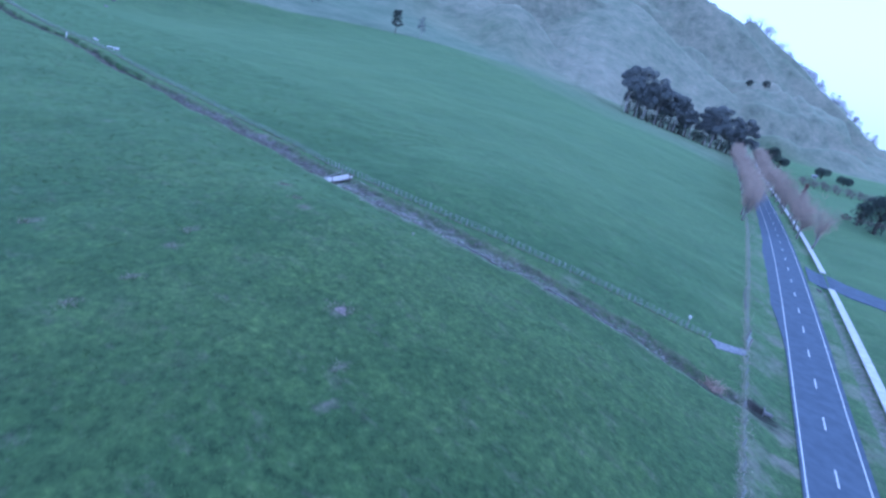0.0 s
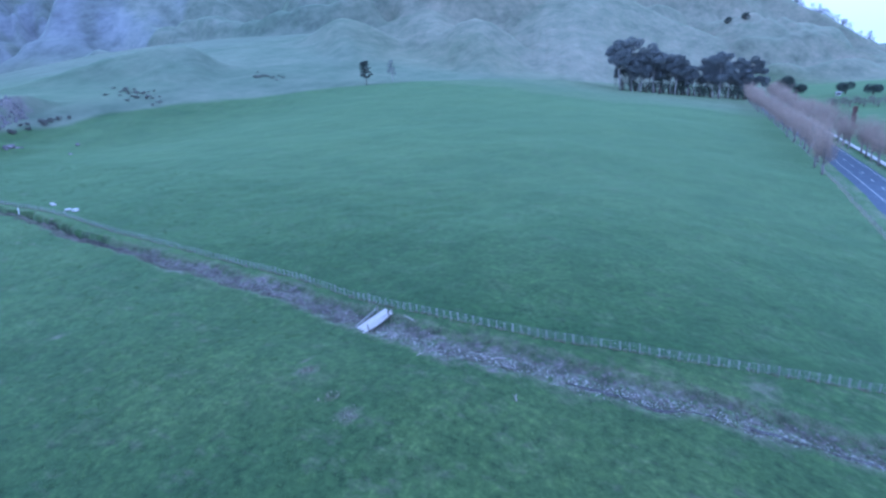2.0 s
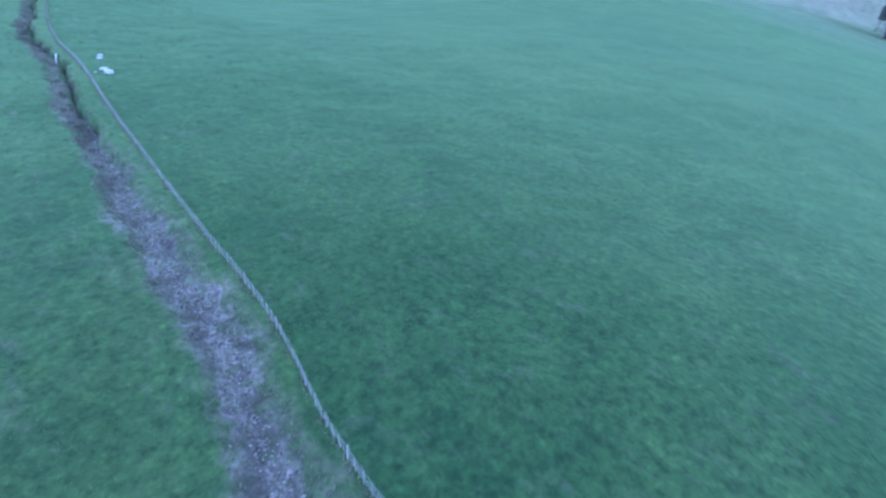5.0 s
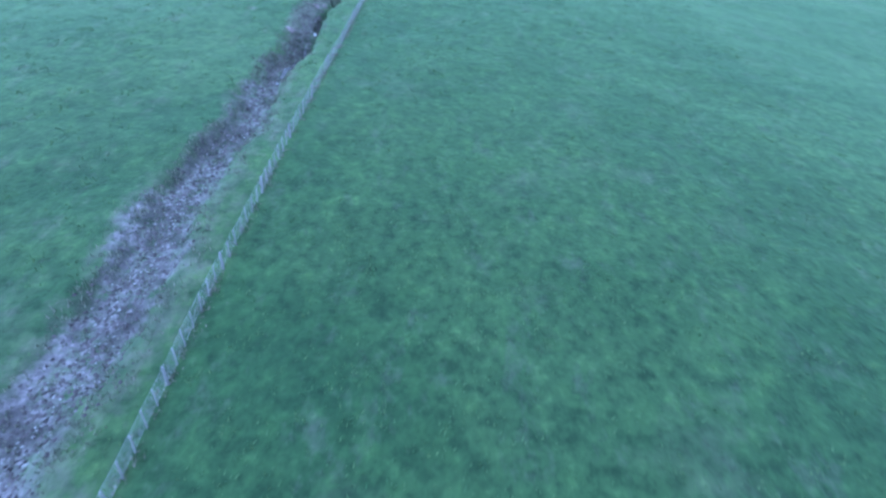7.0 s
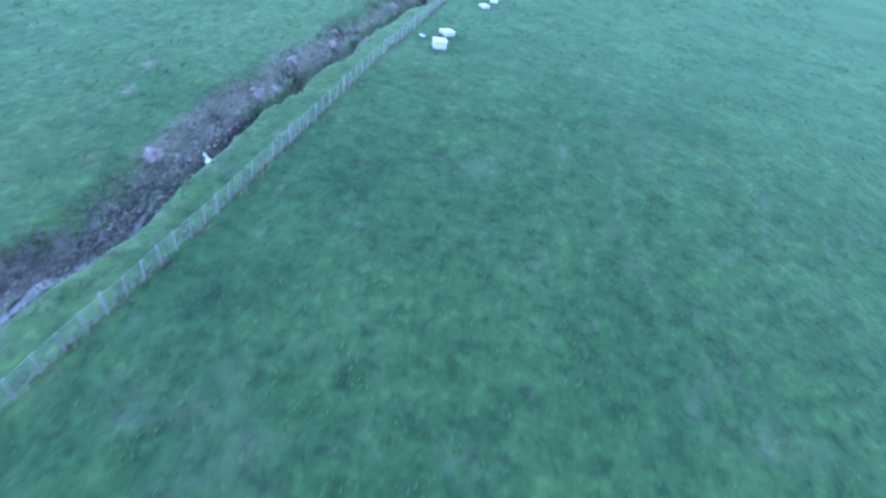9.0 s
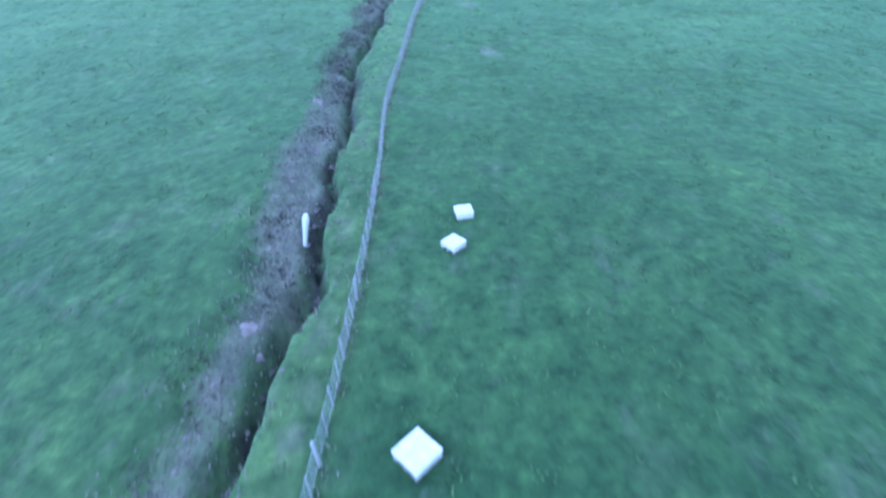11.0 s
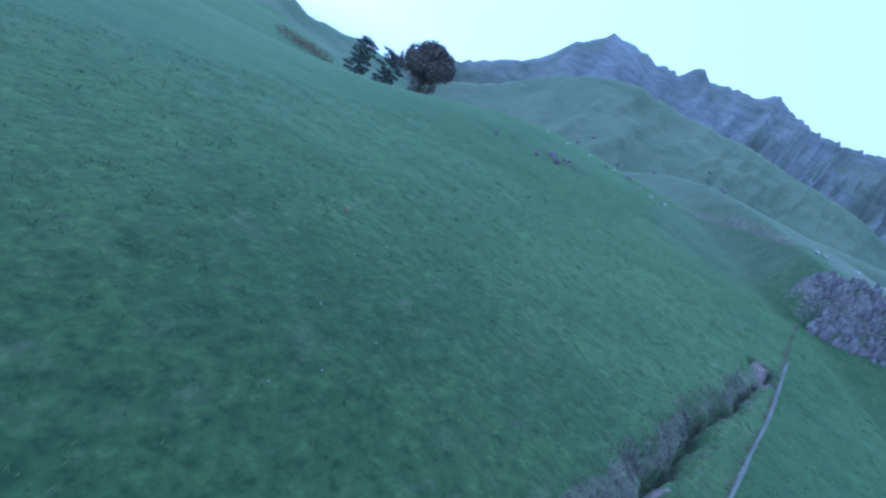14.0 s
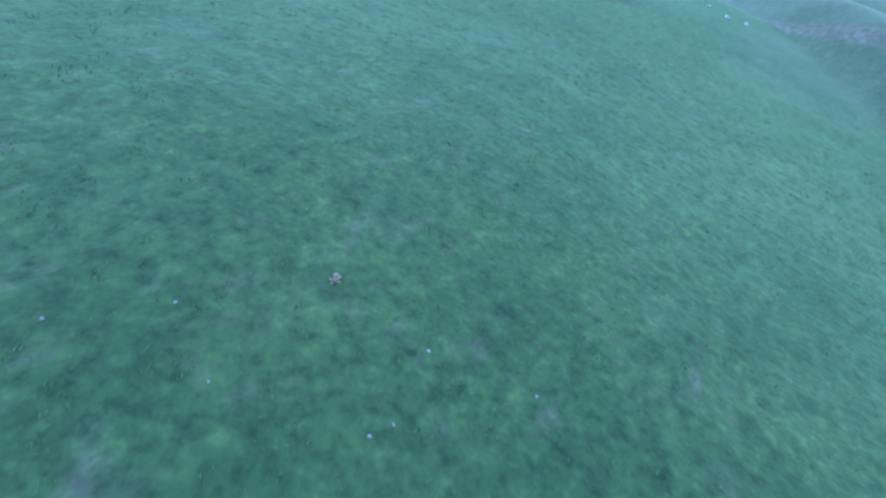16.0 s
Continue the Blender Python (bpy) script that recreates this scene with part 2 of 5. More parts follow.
# ---- terrain ----
SECT_X = [-420, -260, -200, -150, -110, -75, -50, -20, 0, 20, 34, 60, 200, 700]
SECT = {  # heights along x for some y
    -300: [10, 13, 14, 12, 10, 8, 6, 4, 3, 2, 1, 0, 0, 0],
    -70: [11, 16.3, 18.7, 15.3, 12.0, 9.3, 7.6, 5.6, 4.6, 3.6, 2.4, 1.8, 2, 2],
    -46: [16, 23, 26.0, 17.0, 12.9, 9.9, 8.1, 6.2, 5.1, 3.5, 1.4, 0.6, 1, 1.5],
    -25: [22, 25, 26.3, 17.2, 13.4, 10.3, 8.4, 6.6, 5.4, 3.4, 0.6, -0.3, 0, 1],
    0: [26, 28, 25.5, 16.4, 13.2, 10.9, 8.9, 7.3, 6.5, 2.8, -0.8, -1.4, -1.2, 0],
    40: [42, 34, 27, 15.2, 12.8, 10.9, 8.8, 6.6, 4.6, 0.8, -2.5, -3.1, -2.8, -1],
    80: [48, 38, 30, 17, 14, 11.6, 9.2, 5.8, 2.8, -0.6, -3.6, -4.4, -4, -2],
    200: [70, 50, 38, 27, 21, 14.5, 9.5, 4.2, 0.6, -3.8, -6, -7, -6, -4],
    400: [90, 70, 50, 34, 22, 12, 6, 0, -4, -6, -8, -9, -8, -6],
    1000: [120, 90, 70, 50, 30, 15, 4, -6, -12, -16, -18, -20, -20, -15],
}
SECT_Y = sorted(SECT)


def smooth01(t):
    t = np.clip(t, 0, 1)
    return t * t * (3 - 2 * t)


def curve(x, xs, ys):
    """A smooth curve through knots (cubic Hermite, flat past the ends)."""
    xs, ys = np.asarray(xs, float), np.asarray(ys, float)
    m = np.gradient(ys, xs)
    x = np.clip(x, xs[0], xs[-1])
    i = np.clip(np.searchsorted(xs, x) - 1, 0, len(xs) - 2)
    h = xs[i + 1] - xs[i]
    t = (x - xs[i]) / h
    return ((2 * t**3 - 3 * t**2 + 1) * ys[i] + (t**3 - 2 * t**2 + t) * h * m[i]
            + (3 * t**2 - 2 * t**3) * ys[i + 1] + (t**3 - t**2) * h * m[i + 1])


def base(x, y):
    rows = np.array([curve(x, SECT_X, SECT[s]) for s in SECT_Y])
    ys = np.array(SECT_Y, float)
    yy = np.clip(y, ys[0], ys[-1])
    i = np.clip(np.searchsorted(ys, yy) - 1, 0, len(ys) - 2)
    m = np.gradient(rows, ys, axis=0)
    h = ys[i + 1] - ys[i]
    t = (yy - ys[i]) / h
    j = np.arange(x.size).reshape(x.shape)
    a = lambda q, k: q.reshape(len(ys), -1)[k.ravel(), j.ravel()].reshape(x.shape)
    return ((2 * t**3 - 3 * t**2 + 1) * a(rows, i) + (t**3 - 2 * t**2 + t) * h * a(m, i)
            + (3 * t**2 - 2 * t**3) * a(rows, i + 1) + (t**3 - t**2) * h * a(m, i + 1))


def lattice(ix, iy, seed):
    """A hashed value 0..1 for whole-number places."""
    n = (ix.astype(np.int64) * 374761393 + iy.astype(np.int64) * 668265263 + seed * 974711) & 0x7FFFFFFF
    n = ((n ^ (n >> 13)) * 1274126177) & 0x7FFFFFFF
    return ((n ^ (n >> 16)) & 0xFFFF) / 65535.0


def vnoise(x, y, seed=0):
    """Smooth value noise, -1..1."""
    fx, fy = np.floor(x), np.floor(y)
    tx, ty = smooth01(x - fx), smooth01(y - fy)
    a, b = lattice(fx, fy, seed), lattice(fx + 1, fy, seed)
    c, d = lattice(fx, fy + 1, seed), lattice(fx + 1, fy + 1, seed)
    return 2 * ((a * (1 - tx) + b * tx) * (1 - ty) + (c * (1 - tx) + d * tx) * ty) - 1


def fbm(x, y, octaves=4, seed=0):
    total, amp = 0, 1.0
    for o in range(octaves):
        total = total + amp * vnoise(x * 2**o, y * 2**o, seed + 17 * o)
        amp *= 0.5
    return total


# Lines of the plan
def fence_y(x):
    return curve(x, [-175, -157, -146, -134, -125, -117, -105, -100, -94, -88, -82, -75, -68, -62, -47, -37, -30, -24, -19, -13, -6, 1, 6, 13, 20, 26, 31],
                 [12.9, 11.8, 11.2, 10.1, 8.95, 7.95, 6.45, 5.95, 5.6, 5.2, 5.35, 5.3, 4.95, 4.65, 4.05, 3.75, 3.6, 3.6, 3.3, 2.3, 1.9, 2.25, 2.9, 4.7, 7.5, 10.1, 12.6])


def ditch_y(x):
    wobble = 0.18 * np.sin(x * 0.55) + 0.14 * np.sin(x * 1.3 + 1)
    return curve(x, [-148, -138, -126, -114, -105, -100, -94, -87, -75, -67, -63, -57, -50, -40, -30, -20, -13, -6, -1, 4, 8, 12, 20, 29, 36],
                 [10.3, 8.6, 6.4, 5.1, 3.3, 2.85, 2.6, 2.75, 2.9, 2.1, 1.75, 1.4, 1.4, 0.95, 0.9, 0.8, -0.1, -0.95, -1.05, -0.7, -0.35, -0.1, 1.4, 2.6, 3.3]) + wobble


def road_x(y):
    return curve(y, [-400, -60, 0, 50, 110, 165, 320, 420, 700], [36, 40.1, 40.6, 40.3, 38.2, 34.5, 22.5, 22, 60])


def verge_x(y):
    """The roadside fence on the field's side."""
    return road_x(y) + curve(y, [-100, 0, 30, 90, 200, 400], [-5.6, -6.2, -6.7, -7.0, -7, -7])


def ridge(x, y, line, slope, gully, seed, teeth=0.05):
    """The height of a ridge along a line of (x, y, z), falling off at a slope, with spurs and gullies."""
    best = np.full(x.shape, -1e9)
    run = 0.0
    for (x0, y0, z0), (x1, y1, z1) in zip(line, line[1:]):
        dx, dy = x1 - x0, y1 - y0
        length = math.hypot(dx, dy)
        t = np.clip(((x - x0) * dx + (y - y0) * dy) / length**2, 0, 1)
        d = np.hypot(x - x0 - t * dx, y - y0 - t * dy)
        s = run + t * length
        cut = fbm(s / 70 - 0.011 * d, d / 260 + 0 * s, 3, seed)
        crest = fbm(s / 30, 0 * s + seed, 5, seed + 5) * np.exp(-d / 60)
        z = z0 + t * (z1 - z0) - slope * d + teeth * gully * crest + gully * (0.5 * cut - 0.4) * np.clip(d / 80, 0.1, 1)
        z = z - 0.13 * gully * np.abs(fbm(s / 26 - 0.02 * d, d / 260 + seed, 2, seed + 9)) * np.clip(d / 50, 0.15, 1)
        best = np.maximum(best, z)
        run += length
    return best


def from_eye(eye, rows):
    """Ridge points from rows of bearing, elevation (degrees) and distance, seen from eye."""
    return [(eye[0] + d * math.sin(radians(a)), eye[1] + d * math.cos(radians(a)), eye[2] + d * math.tan(radians(e))) for a, e, d in rows]


NORTH_HILL = from_eye((28, -40, 21), [(-62, 12, 800), (-48, 14.5, 800), (-34, 15.5, 800), (-20, 13.2, 800), (-8.2, 9.2, 760), (-4.8, 7.7, 820),
                                      (-0.5, 5.0, 900), (2.5, 2.9, 960), (5.2, 1.3, 1020), (9.5, -1.6, 1100), (16, -2.6, 1300)])
WEST_EYE, NORTH_EYE = (-93, 4.5, 20.5), (15.5, -28, 23.3)
# crest lines as bearing and elevation from one place, in degrees
PEAKS = [(-136, -1), (-132, 1.1), (-130.3, 1.9), (-126.2, 3.8), (-124, 5.0), (-121, 6.8), (-118.7, 8.2), (-117.1, 9.6), (-116, 11.3), (-115, 11.9), (-114.3, 12.2), (-113.2, 13.5), (-111.6, 13.9), (-109.9, 13.8),
         (-107.5, 13.2), (-105, 13.4), (-103.2, 14.7), (-101, 13.8), (-99, 14.6), (-97.5, 14.1), (-95.8, 15.3), (-92, 14.0), (-89, 13.5), (-87, 13.9), (-84.4, 14.6), (-81.6, 15.5), (-79.6, 16.3), (-77.3, 16.0),
         (-75.2, 14.5), (-72, 14.2), (-68, 14.3), (-58, 15.6), (-46, 16)]
MID_HILL = [(-131, -3), (-126, 1.4), (-121, 4.0), (-117, 6.8), (-112.5, 9.3), (-108, 10.7), (-103, 10.3), (-96, 10.3), (-90.5, 9.7), (-86, 9.3), (-82.5, 8.3), (-79, 6.8), (-76, 4.8), (-72, 2.0), (-68, -1)]
LEFT_HILL = [(-166, -2), (-152, -0.3), (-145.7, 0.3), (-143.4, 1.3), (-141.3, 0.7), (-139, 0.6), (-134, 0.9), (-131, 0.4), (-127, -1.5), (-123, -4)]
SPURS = [([(-34, 0), (-31, 3.4), (-28.4, 5.2), (-26, 5.8), (-23.7, 4.9), (-21.4, 3.0), (-19.2, 1.4), (-16.9, 0), (-14.6, -1.4), (-12, -4)], 430, 410),
         ([(-25, 0), (-21.4, 3.8), (-20, 4.5), (-17.4, 4.8), (-15.1, 3.6), (-13.5, 2.2), (-11.9, 0.8), (-9, -3)], 520, 500),
         ([(-24, 8.0), (-18, 8.6), (-13.5, 7.5), (-9.8, 5.2), (-6.2, 3.0), (-3.3, 1.6), (0.1, -0.6), (2.5, -3)], 660, 600),
         ([(-84, -2), (-76, 1.2), (-70, 2.9), (-65.8, 4.1), (-61.2, 5.2), (-56.4, 5.8), (-54.4, 5.6), (-51.8, 3.7), (-49.5, 1.9), (-45.7, 0.3), (-42, -2)], 300, 330),
         ([(-52, 1.0), (-48, 3.7), (-46.1, 4.6), (-42.9, 6.0), (-39.8, 7.2), (-37.6, 6.6), (-35.4, 5.4), (-32, 3.0), (-28, 0)], 420, 440),
         ([(-40, 2.0), (-38.1, 4.2), (-34.2, 6.5), (-30.5, 7.5), (-27, 6.0), (-23, 3.0)], 500, 520)]


def crest(x, y, eye, rows, near, far_end, front, back, rough, seed, sharp=False):
    """A range whose crest follows bearings and elevations from one place, with spurs and gullies down its faces."""
    a = np.degrees(np.arctan2(x - eye[0], y - eye[1]))
    d = np.hypot(x - eye[0], y - eye[1])
    az, el = [r[0] for r in rows], [r[1] for r in rows]
    dist = near + (far_end - near) * np.clip((a - az[0]) / (az[-1] - az[0]), 0, 1)
    z = eye[2] + dist * np.tan(np.radians(np.interp(a, az, el) if sharp else curve(a, az, el)))
    z = z - 0.7 * dist * np.radians(np.maximum(0, np.maximum(az[0] - a, a - az[-1])))
    gap = dist - d
    side = a * dist / 57.3
    cut = np.abs(fbm(side / (0.05 * near) + 0.002 * gap, gap / (0.25 * near), 3, seed)) + 0.4 * np.abs(fbm(side / (0.014 * near), gap / (0.1 * near), 2, seed + 3))
    z = z - np.where(gap > 0, front, -back) * gap - rough * cut * np.clip(np.abs(gap) / (0.09 * near), 0, 1)
    return z + 0.004 * rough * near * 0.02 * fbm(side / (0.006 * near), gap / (0.02 * near), 3, seed + 7)


def smax(a, b, k):
    h = np.clip(0.5 + 0.5 * (a - b) / k, 0, 1)
    return b + (a - b) * h + k * h * (1 - h)


def ditch_depth(x):
    return curve(x, [-150, -146, -135, -100, -75, -55, -42, -15, 0, 20, 33, 36], [0.0, 0.9, 1.3, 1.15, 1.15, 0.9, 0.4, 0.28, 0.26, 0.24, 0.45, 0.3])


def ditch_half(x):
    return curve(x, [-150, -135, -100, -75, -57, -48, -38, -15, 5, 20, 36], [0.9, 1.0, 1.12, 1.2, 1.15, 0.95, 1.2, 1.22, 1.5, 1.3, 0.9])


def height(x, y):
    x, y = np.asarray(x, float), np.asarray(y, float)
    g = base(x, y)
    # the rock scarp at the head of the field
    along = (x + 160) * -0.50 + (y - 14) * 0.866
    across = (x + 160) * -0.866 - (y - 14) * 0.5
    span = smooth01((along - 0.5) / 6) * smooth01((75 - along) / 22) * (1 - 0.45 * np.exp(-((along - 24) / 4) ** 2))
    g = g + span * (6.0 * smooth01((across - 8.5) / 4) - 1.5 * smooth01((across + 22) / 14) * smooth01((8.5 - across) / 10))
    # a shallow hollow round the bridge
    g = g - curve(x, [-52, -30, -16, 2, 14, 27], [0, 0.55, 0.9, 0.9, 0.4, 0]) * np.exp(-((y + 2) / np.where(y < -2, 6, 14)) ** 2)
    g = g + 0.22 * fbm(x / 22, y / 22, 3, 5) + 0.05 * fbm(x / 2.6, y / 2.6, 2, 9)
    far = ridge(x, y, NORTH_HILL, 0.56, 92, 1)
    folds = smooth01((far - g + 4) / 26) * smooth01((800 - np.hypot(x - NORTH_EYE[0], y - NORTH_EYE[1])) / 130)
    across_spurs, along_spurs = 0.93 * x + 0.37 * y, 0.93 * y - 0.37 * x
    far = far + folds * (22 * np.abs(fbm(across_spurs / 85 + 3, along_spurs / 330, 2, 51)) + 5 * np.abs(fbm(across_spurs / 26, along_spurs / 120, 2, 53)) - 12)
    for i, (rows, near, end) in enumerate(SPURS):
        far = smax(far, crest(x, y, NORTH_EYE, rows, near, end, 0.36, 0.5, 2.5, 10 + i), (3, 3, 3, 4, 7, 7)[i])
    west = smax(crest(x, y, WEST_EYE, PEAKS, 1000, 1080, 0.62, 0.6, 46, 2, True), crest(x, y, WEST_EYE, LEFT_HILL, 520, 480, 0.16, 0.3, 4, 6), 4)
    west = smax(west, crest(x, y, WEST_EYE, MID_HILL, 410, 440, 0.36, 0.4, 5, 3), 3)
    far = smax(far, west, 6)
    g = smax(g, far, 5)
    # road bed and verges laid level across
    rx = road_x(y)
    bed = base(rx, y)
    near_road = smooth01((6.0 - np.abs(x - rx)) / 3.2) * smooth01((385 - y) / 40)
    g = g * (1 - near_road) + bed * near_road
    px = rx + 6.2
    near_path = smooth01((2.4 - np.abs(x - px)) / 1.0) * (y < 330)
    g = g * (1 - near_path) + (base(rx, y) - 0.1) * near_path
    swale = np.exp(-((x - rx - 4.9) / 0.6) ** 2) * (y < 200)
    g = g - 0.45 * swale
    # the ditch beside the fence
    inside = smooth01((x + 150) / 5) * smooth01((37 - x) / 2)
    u = (y - ditch_y(x)) / ditch_half(x)
    rough = 0.18 * fbm(x / 1.7, y / 1.1, 3, 21)
    gorge = smooth01((-48 - x) / 12)  # the upper reach is cut deep on the fence's side, the lower one is trodden flat
    bank = smooth01((1.25 + u + rough) / 1.5) * smooth01((0.95 - u + rough) / 0.45)
    cut = np.exp(-((u - 0.5 + 1.5 * rough) / 0.17) ** 2)
    flat = smooth01((1.2 - np.abs(u) + rough) / 0.7)
    clods = 0.16 * fbm(x / 1.3, y / 0.9, 3, 33) * flat * (1 - 0.5 * gorge)
    g = g - inside * (ditch_depth(x) * (gorge * (0.36 * bank + 1.15 * cut) + (1 - gorge) * flat) * (1 + 0.2 * fbm(x / 3, y / 1.5, 3, 31)) - clods)
    head = np.hypot(x + 146.3, y - 9.8)
    g = g - 0.7 * smooth01((1.55 - head + 0.25 * rough) / 0.6)
    return g


# ---- ground ----
def spaced(stops):
    """Coordinates from rows of (start, step), the last row the end."""
    out = []
    for (a, s), (b, _) in zip(stops, stops[1:]):
        n = max(1, round((b - a) / s))
        out += [a + (b - a) * i / n for i in range(n)]
    return np.array(out + [stops[-1][0]])


def mesh_object(name, verts, faces, mat, smooth=False, parent=None):
    me = bpy.data.meshes.new(name)
    me.from_pydata([tuple(v) for v in verts], [], [tuple(f) for f in faces])
    me.materials.append(mat)
    if smooth:
        me.polygons.foreach_set("use_smooth", [True] * len(me.polygons))
    me.update()
    ob = new(name, me)
    ob.parent = parent
    return ob


def hazy_rock(x, y, z):
    """How much bare rock, tinted grey-blue for distance haze, shows on the high range, 0 to 1."""
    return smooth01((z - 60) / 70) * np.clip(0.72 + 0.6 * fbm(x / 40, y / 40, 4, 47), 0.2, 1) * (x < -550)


def lush_haze(x, y):
    """How rank the pasture is: 0.5 grazed, 1 the darker paddock past the fence, 0 the dry strip beside the ditch and
    the north hill, lightened for painted haze.
    """
    past = y - fence_y(x)
    band = smooth01((x + 165) / 20) * smooth01((34 - x) / 6)
    rank = 0.5 + 0.5 * smooth01((past + 0.1) / 0.5) * smooth01((46 - past) / 34) * band
    shoulder = smooth01((0.2 - past) / 0.3) * smooth01((y - ditch_y(x) - 0.7 * ditch_half(x)) / 0.5) * band
    hill_haze = smooth01((x + 330 + 0.35 * (y - 300)) / 160) * smooth01((y - 230) / 60)
    return np.clip(rank - 0.5 * shoulder - 0.5 * hill_haze, 0, 1)


def zones(x, y, z):
    """How much of hill grass, bare mud and dry verge covers each place, 0 to 1."""
    n1, n2 = fbm(x / 14, y / 14, 4, 41), fbm(x / 2.2, y / 2.2, 4, 43)
    # the pasture ends at the foot of the hills
    edge = curve(y, [-300, -120, -60, -10, 14, 44, 80, 114, 137, 157, 180, 215, 260, 330, 390, 600], [-330, -262, -226, -196, -176, -180, -179, -172, -162, -159, -146, -118, -96, -60, -30, -30])
    hill = smooth01((edge - x + 3 * n1) / np.where(y < 12, 16, 5))
    hill = np.maximum(hill, smooth01((y - 415 + 6 * n1) / 12) * (x < 18))
    hill = np.maximum(hill, smooth01((y - 470) / 60))
    hill = np.maximum(hill, 0.6 * smooth01((y - 205 + 8 * n1) / 50) * (x < 30))
    hill = hill * (1 - 0.35 * smooth01((-180 - x) / 30) * smooth01((570 + x) / 60) * smooth01((150 - y) / 90))
    hill = hill * (1 - 0.15 * smooth01((x + 360) / 60) * smooth01((y - 50) / 30) * smooth01((340 - y) / 40))
    hill = np.maximum(hill, 0.4 * smooth01((18 - np.hypot(x + 184, y - 0) + 4 * n1) / 12))
    u = (y - ditch_y(x)) / ditch_half(x)
    inside = smooth01((x + 150) / 3) * smooth01((37 - x) / 2)
    wet = curve(x, [-150, -110, -70, -55, -45, -5, 10, 25, 37], [0.75, 0.6, 0.75, 0.6, 0.72, 0.72, 0.6, 0.5, 0.6])
    mud = inside * smooth01((1.45 - np.abs(u + 0.05) + 0.34 * n2) / 0.8) * wet
    # bare scrapes and molehill patches in the pasture
    scraped = np.zeros_like(x)
    for cx, cy, r in ((10.2, -19.2, 0.8), (-8.0, -8.4, 0.55), (-4.4, -10.1, 0.5), (-2.4, -11, 0.55), (13.9, -23.2, 0.5), (15.4, -25.7, 0.4), (-1.6, -23.0, 0.55), (-3.2, -21.1, 0.5), (0.7, -26.9, 0.5), (1.4, -30.4, 0.6), (-8.9, -28.4, 0.7),
                      (-9.2, -7.2, 0.3), (-30, -13.2, 0.5), (-61.5, -3.5, 0.6), (-59.3, -2.9, 0.5), (-66.1, -5.5, 0.4), (-57, -0.5, 1.0), (-103.3, 9.6, 0.8), (-94.2, 10.0, 0.9), (-108.5, 10.6, 0.8), (-118.6, 9.8, 0.8), (-95.5, 8.1, 0.5),
                      (-89, 1.7, 0.7), (-55.8, 0.4, 0.8), (-109.5, 3.2, 0.5)):
        d = np.hypot(x - cx, (y - cy) * 1.2) / r
        spot = smooth01((1.25 - d + 0.5 * n2) / 0.8)
        if cx < -50 and -2 < cy < 5:
            mud = np.maximum(mud, 0.9 * spot)
        else:
            scraped = np.maximum(scraped, (0.62 if cx < -50 else 0.8) * spot)
    # an old track behind the crest of the pasture
    line = [(WEST_EYE[0] + d * math.sin(radians(a)), WEST_EYE[1] + d * math.cos(radians(a))) for a, d in ((-119, 134), (-114, 131), (-108, 127), (-102, 120), (-97, 109), (-92, 98), (-88, 90))]
    for (x0, y0), (x1, y1) in zip(line, line[1:]):
        k = np.clip(((x - x0) * (x1 - x0) + (y - y0) * (y1 - y0)) / ((x1 - x0) ** 2 + (y1 - y0) ** 2), 0, 1)
        scraped = np.maximum(scraped, 0.8 * smooth01((1.5 - np.hypot(x - x0 - k * (x1 - x0), y - y0 - k * (y1 - y0))) / 1.2))
    off = x - road_x(y)
    on_road_side = smooth01((6.6 - np.abs(off + 0.3)) / 0.8) * smooth01((380 - y) / 30)
    dry = np.maximum(scraped, on_road_side * np.clip(0.32 + 0.5 * n2, 0, 1))
    dry = np.maximum(dry, 0.6 * np.exp(-((x - verge_x(y)) / 0.4) ** 2) * smooth01((210 - y) / 20))
    dry = np.maximum(dry, smooth01((0.9 - np.abs(off + 3.4) + 0.8 * n2) / 0.6) * (y < 40) * np.clip(0.4 + 0.7 * n2, 0, 1))
    strip = np.exp(-((y - fence_y(x) + 0.7) / 0.5) ** 2) * inside
    dry = np.maximum(dry, 0.35 * strip * np.clip(0.5 + n2, 0, 1))
    dry = np.maximum(dry, 0.4 * smooth01((y - 205 - 0.1 * x + 6 * n1) / 16) * smooth01((300 - y) / 20) * (x < 30))
    berm = smooth01((y - ditch_y(x) - 0.5) / 0.8) * smooth01((fence_y(x) - y - 0.1) / 0.6) * smooth01((x + 48) / 6) * smooth01((24 - x) / 6)
    dry = np.maximum(dry, berm * np.clip(0.3 + 0.4 * n2, 0, 0.6))
    along, across = (x + 160) * -0.50 + (y - 14) * 0.866, (x + 160) * -0.866 - (y - 14) * 0.5
    face = smooth01((along - 0.5) / 4) * smooth01((62 - along) / 12) * smooth01((across - 7) / 2.5) * smooth01((16 - across) / 3)
    mud = np.maximum(mud, face * np.clip(0.75 + 0.4 * n2, 0, 1))
    mud = np.maximum(mud, 0.8 * smooth01((0.75 - np.abs(off - 5.0)) / 0.4) * (y < 62) * (y > -60))
    rank = inside * (1 - smooth01((-48 - x) / 12)) * smooth01((1.9 - np.abs(u - 0.1) + 0.3 * n2) / 0.7)
    dry = np.maximum(dry, 0.45 * rank)
    # cut's shade painted near black; dark wet earth in the bed, round the culvert
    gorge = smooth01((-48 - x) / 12)
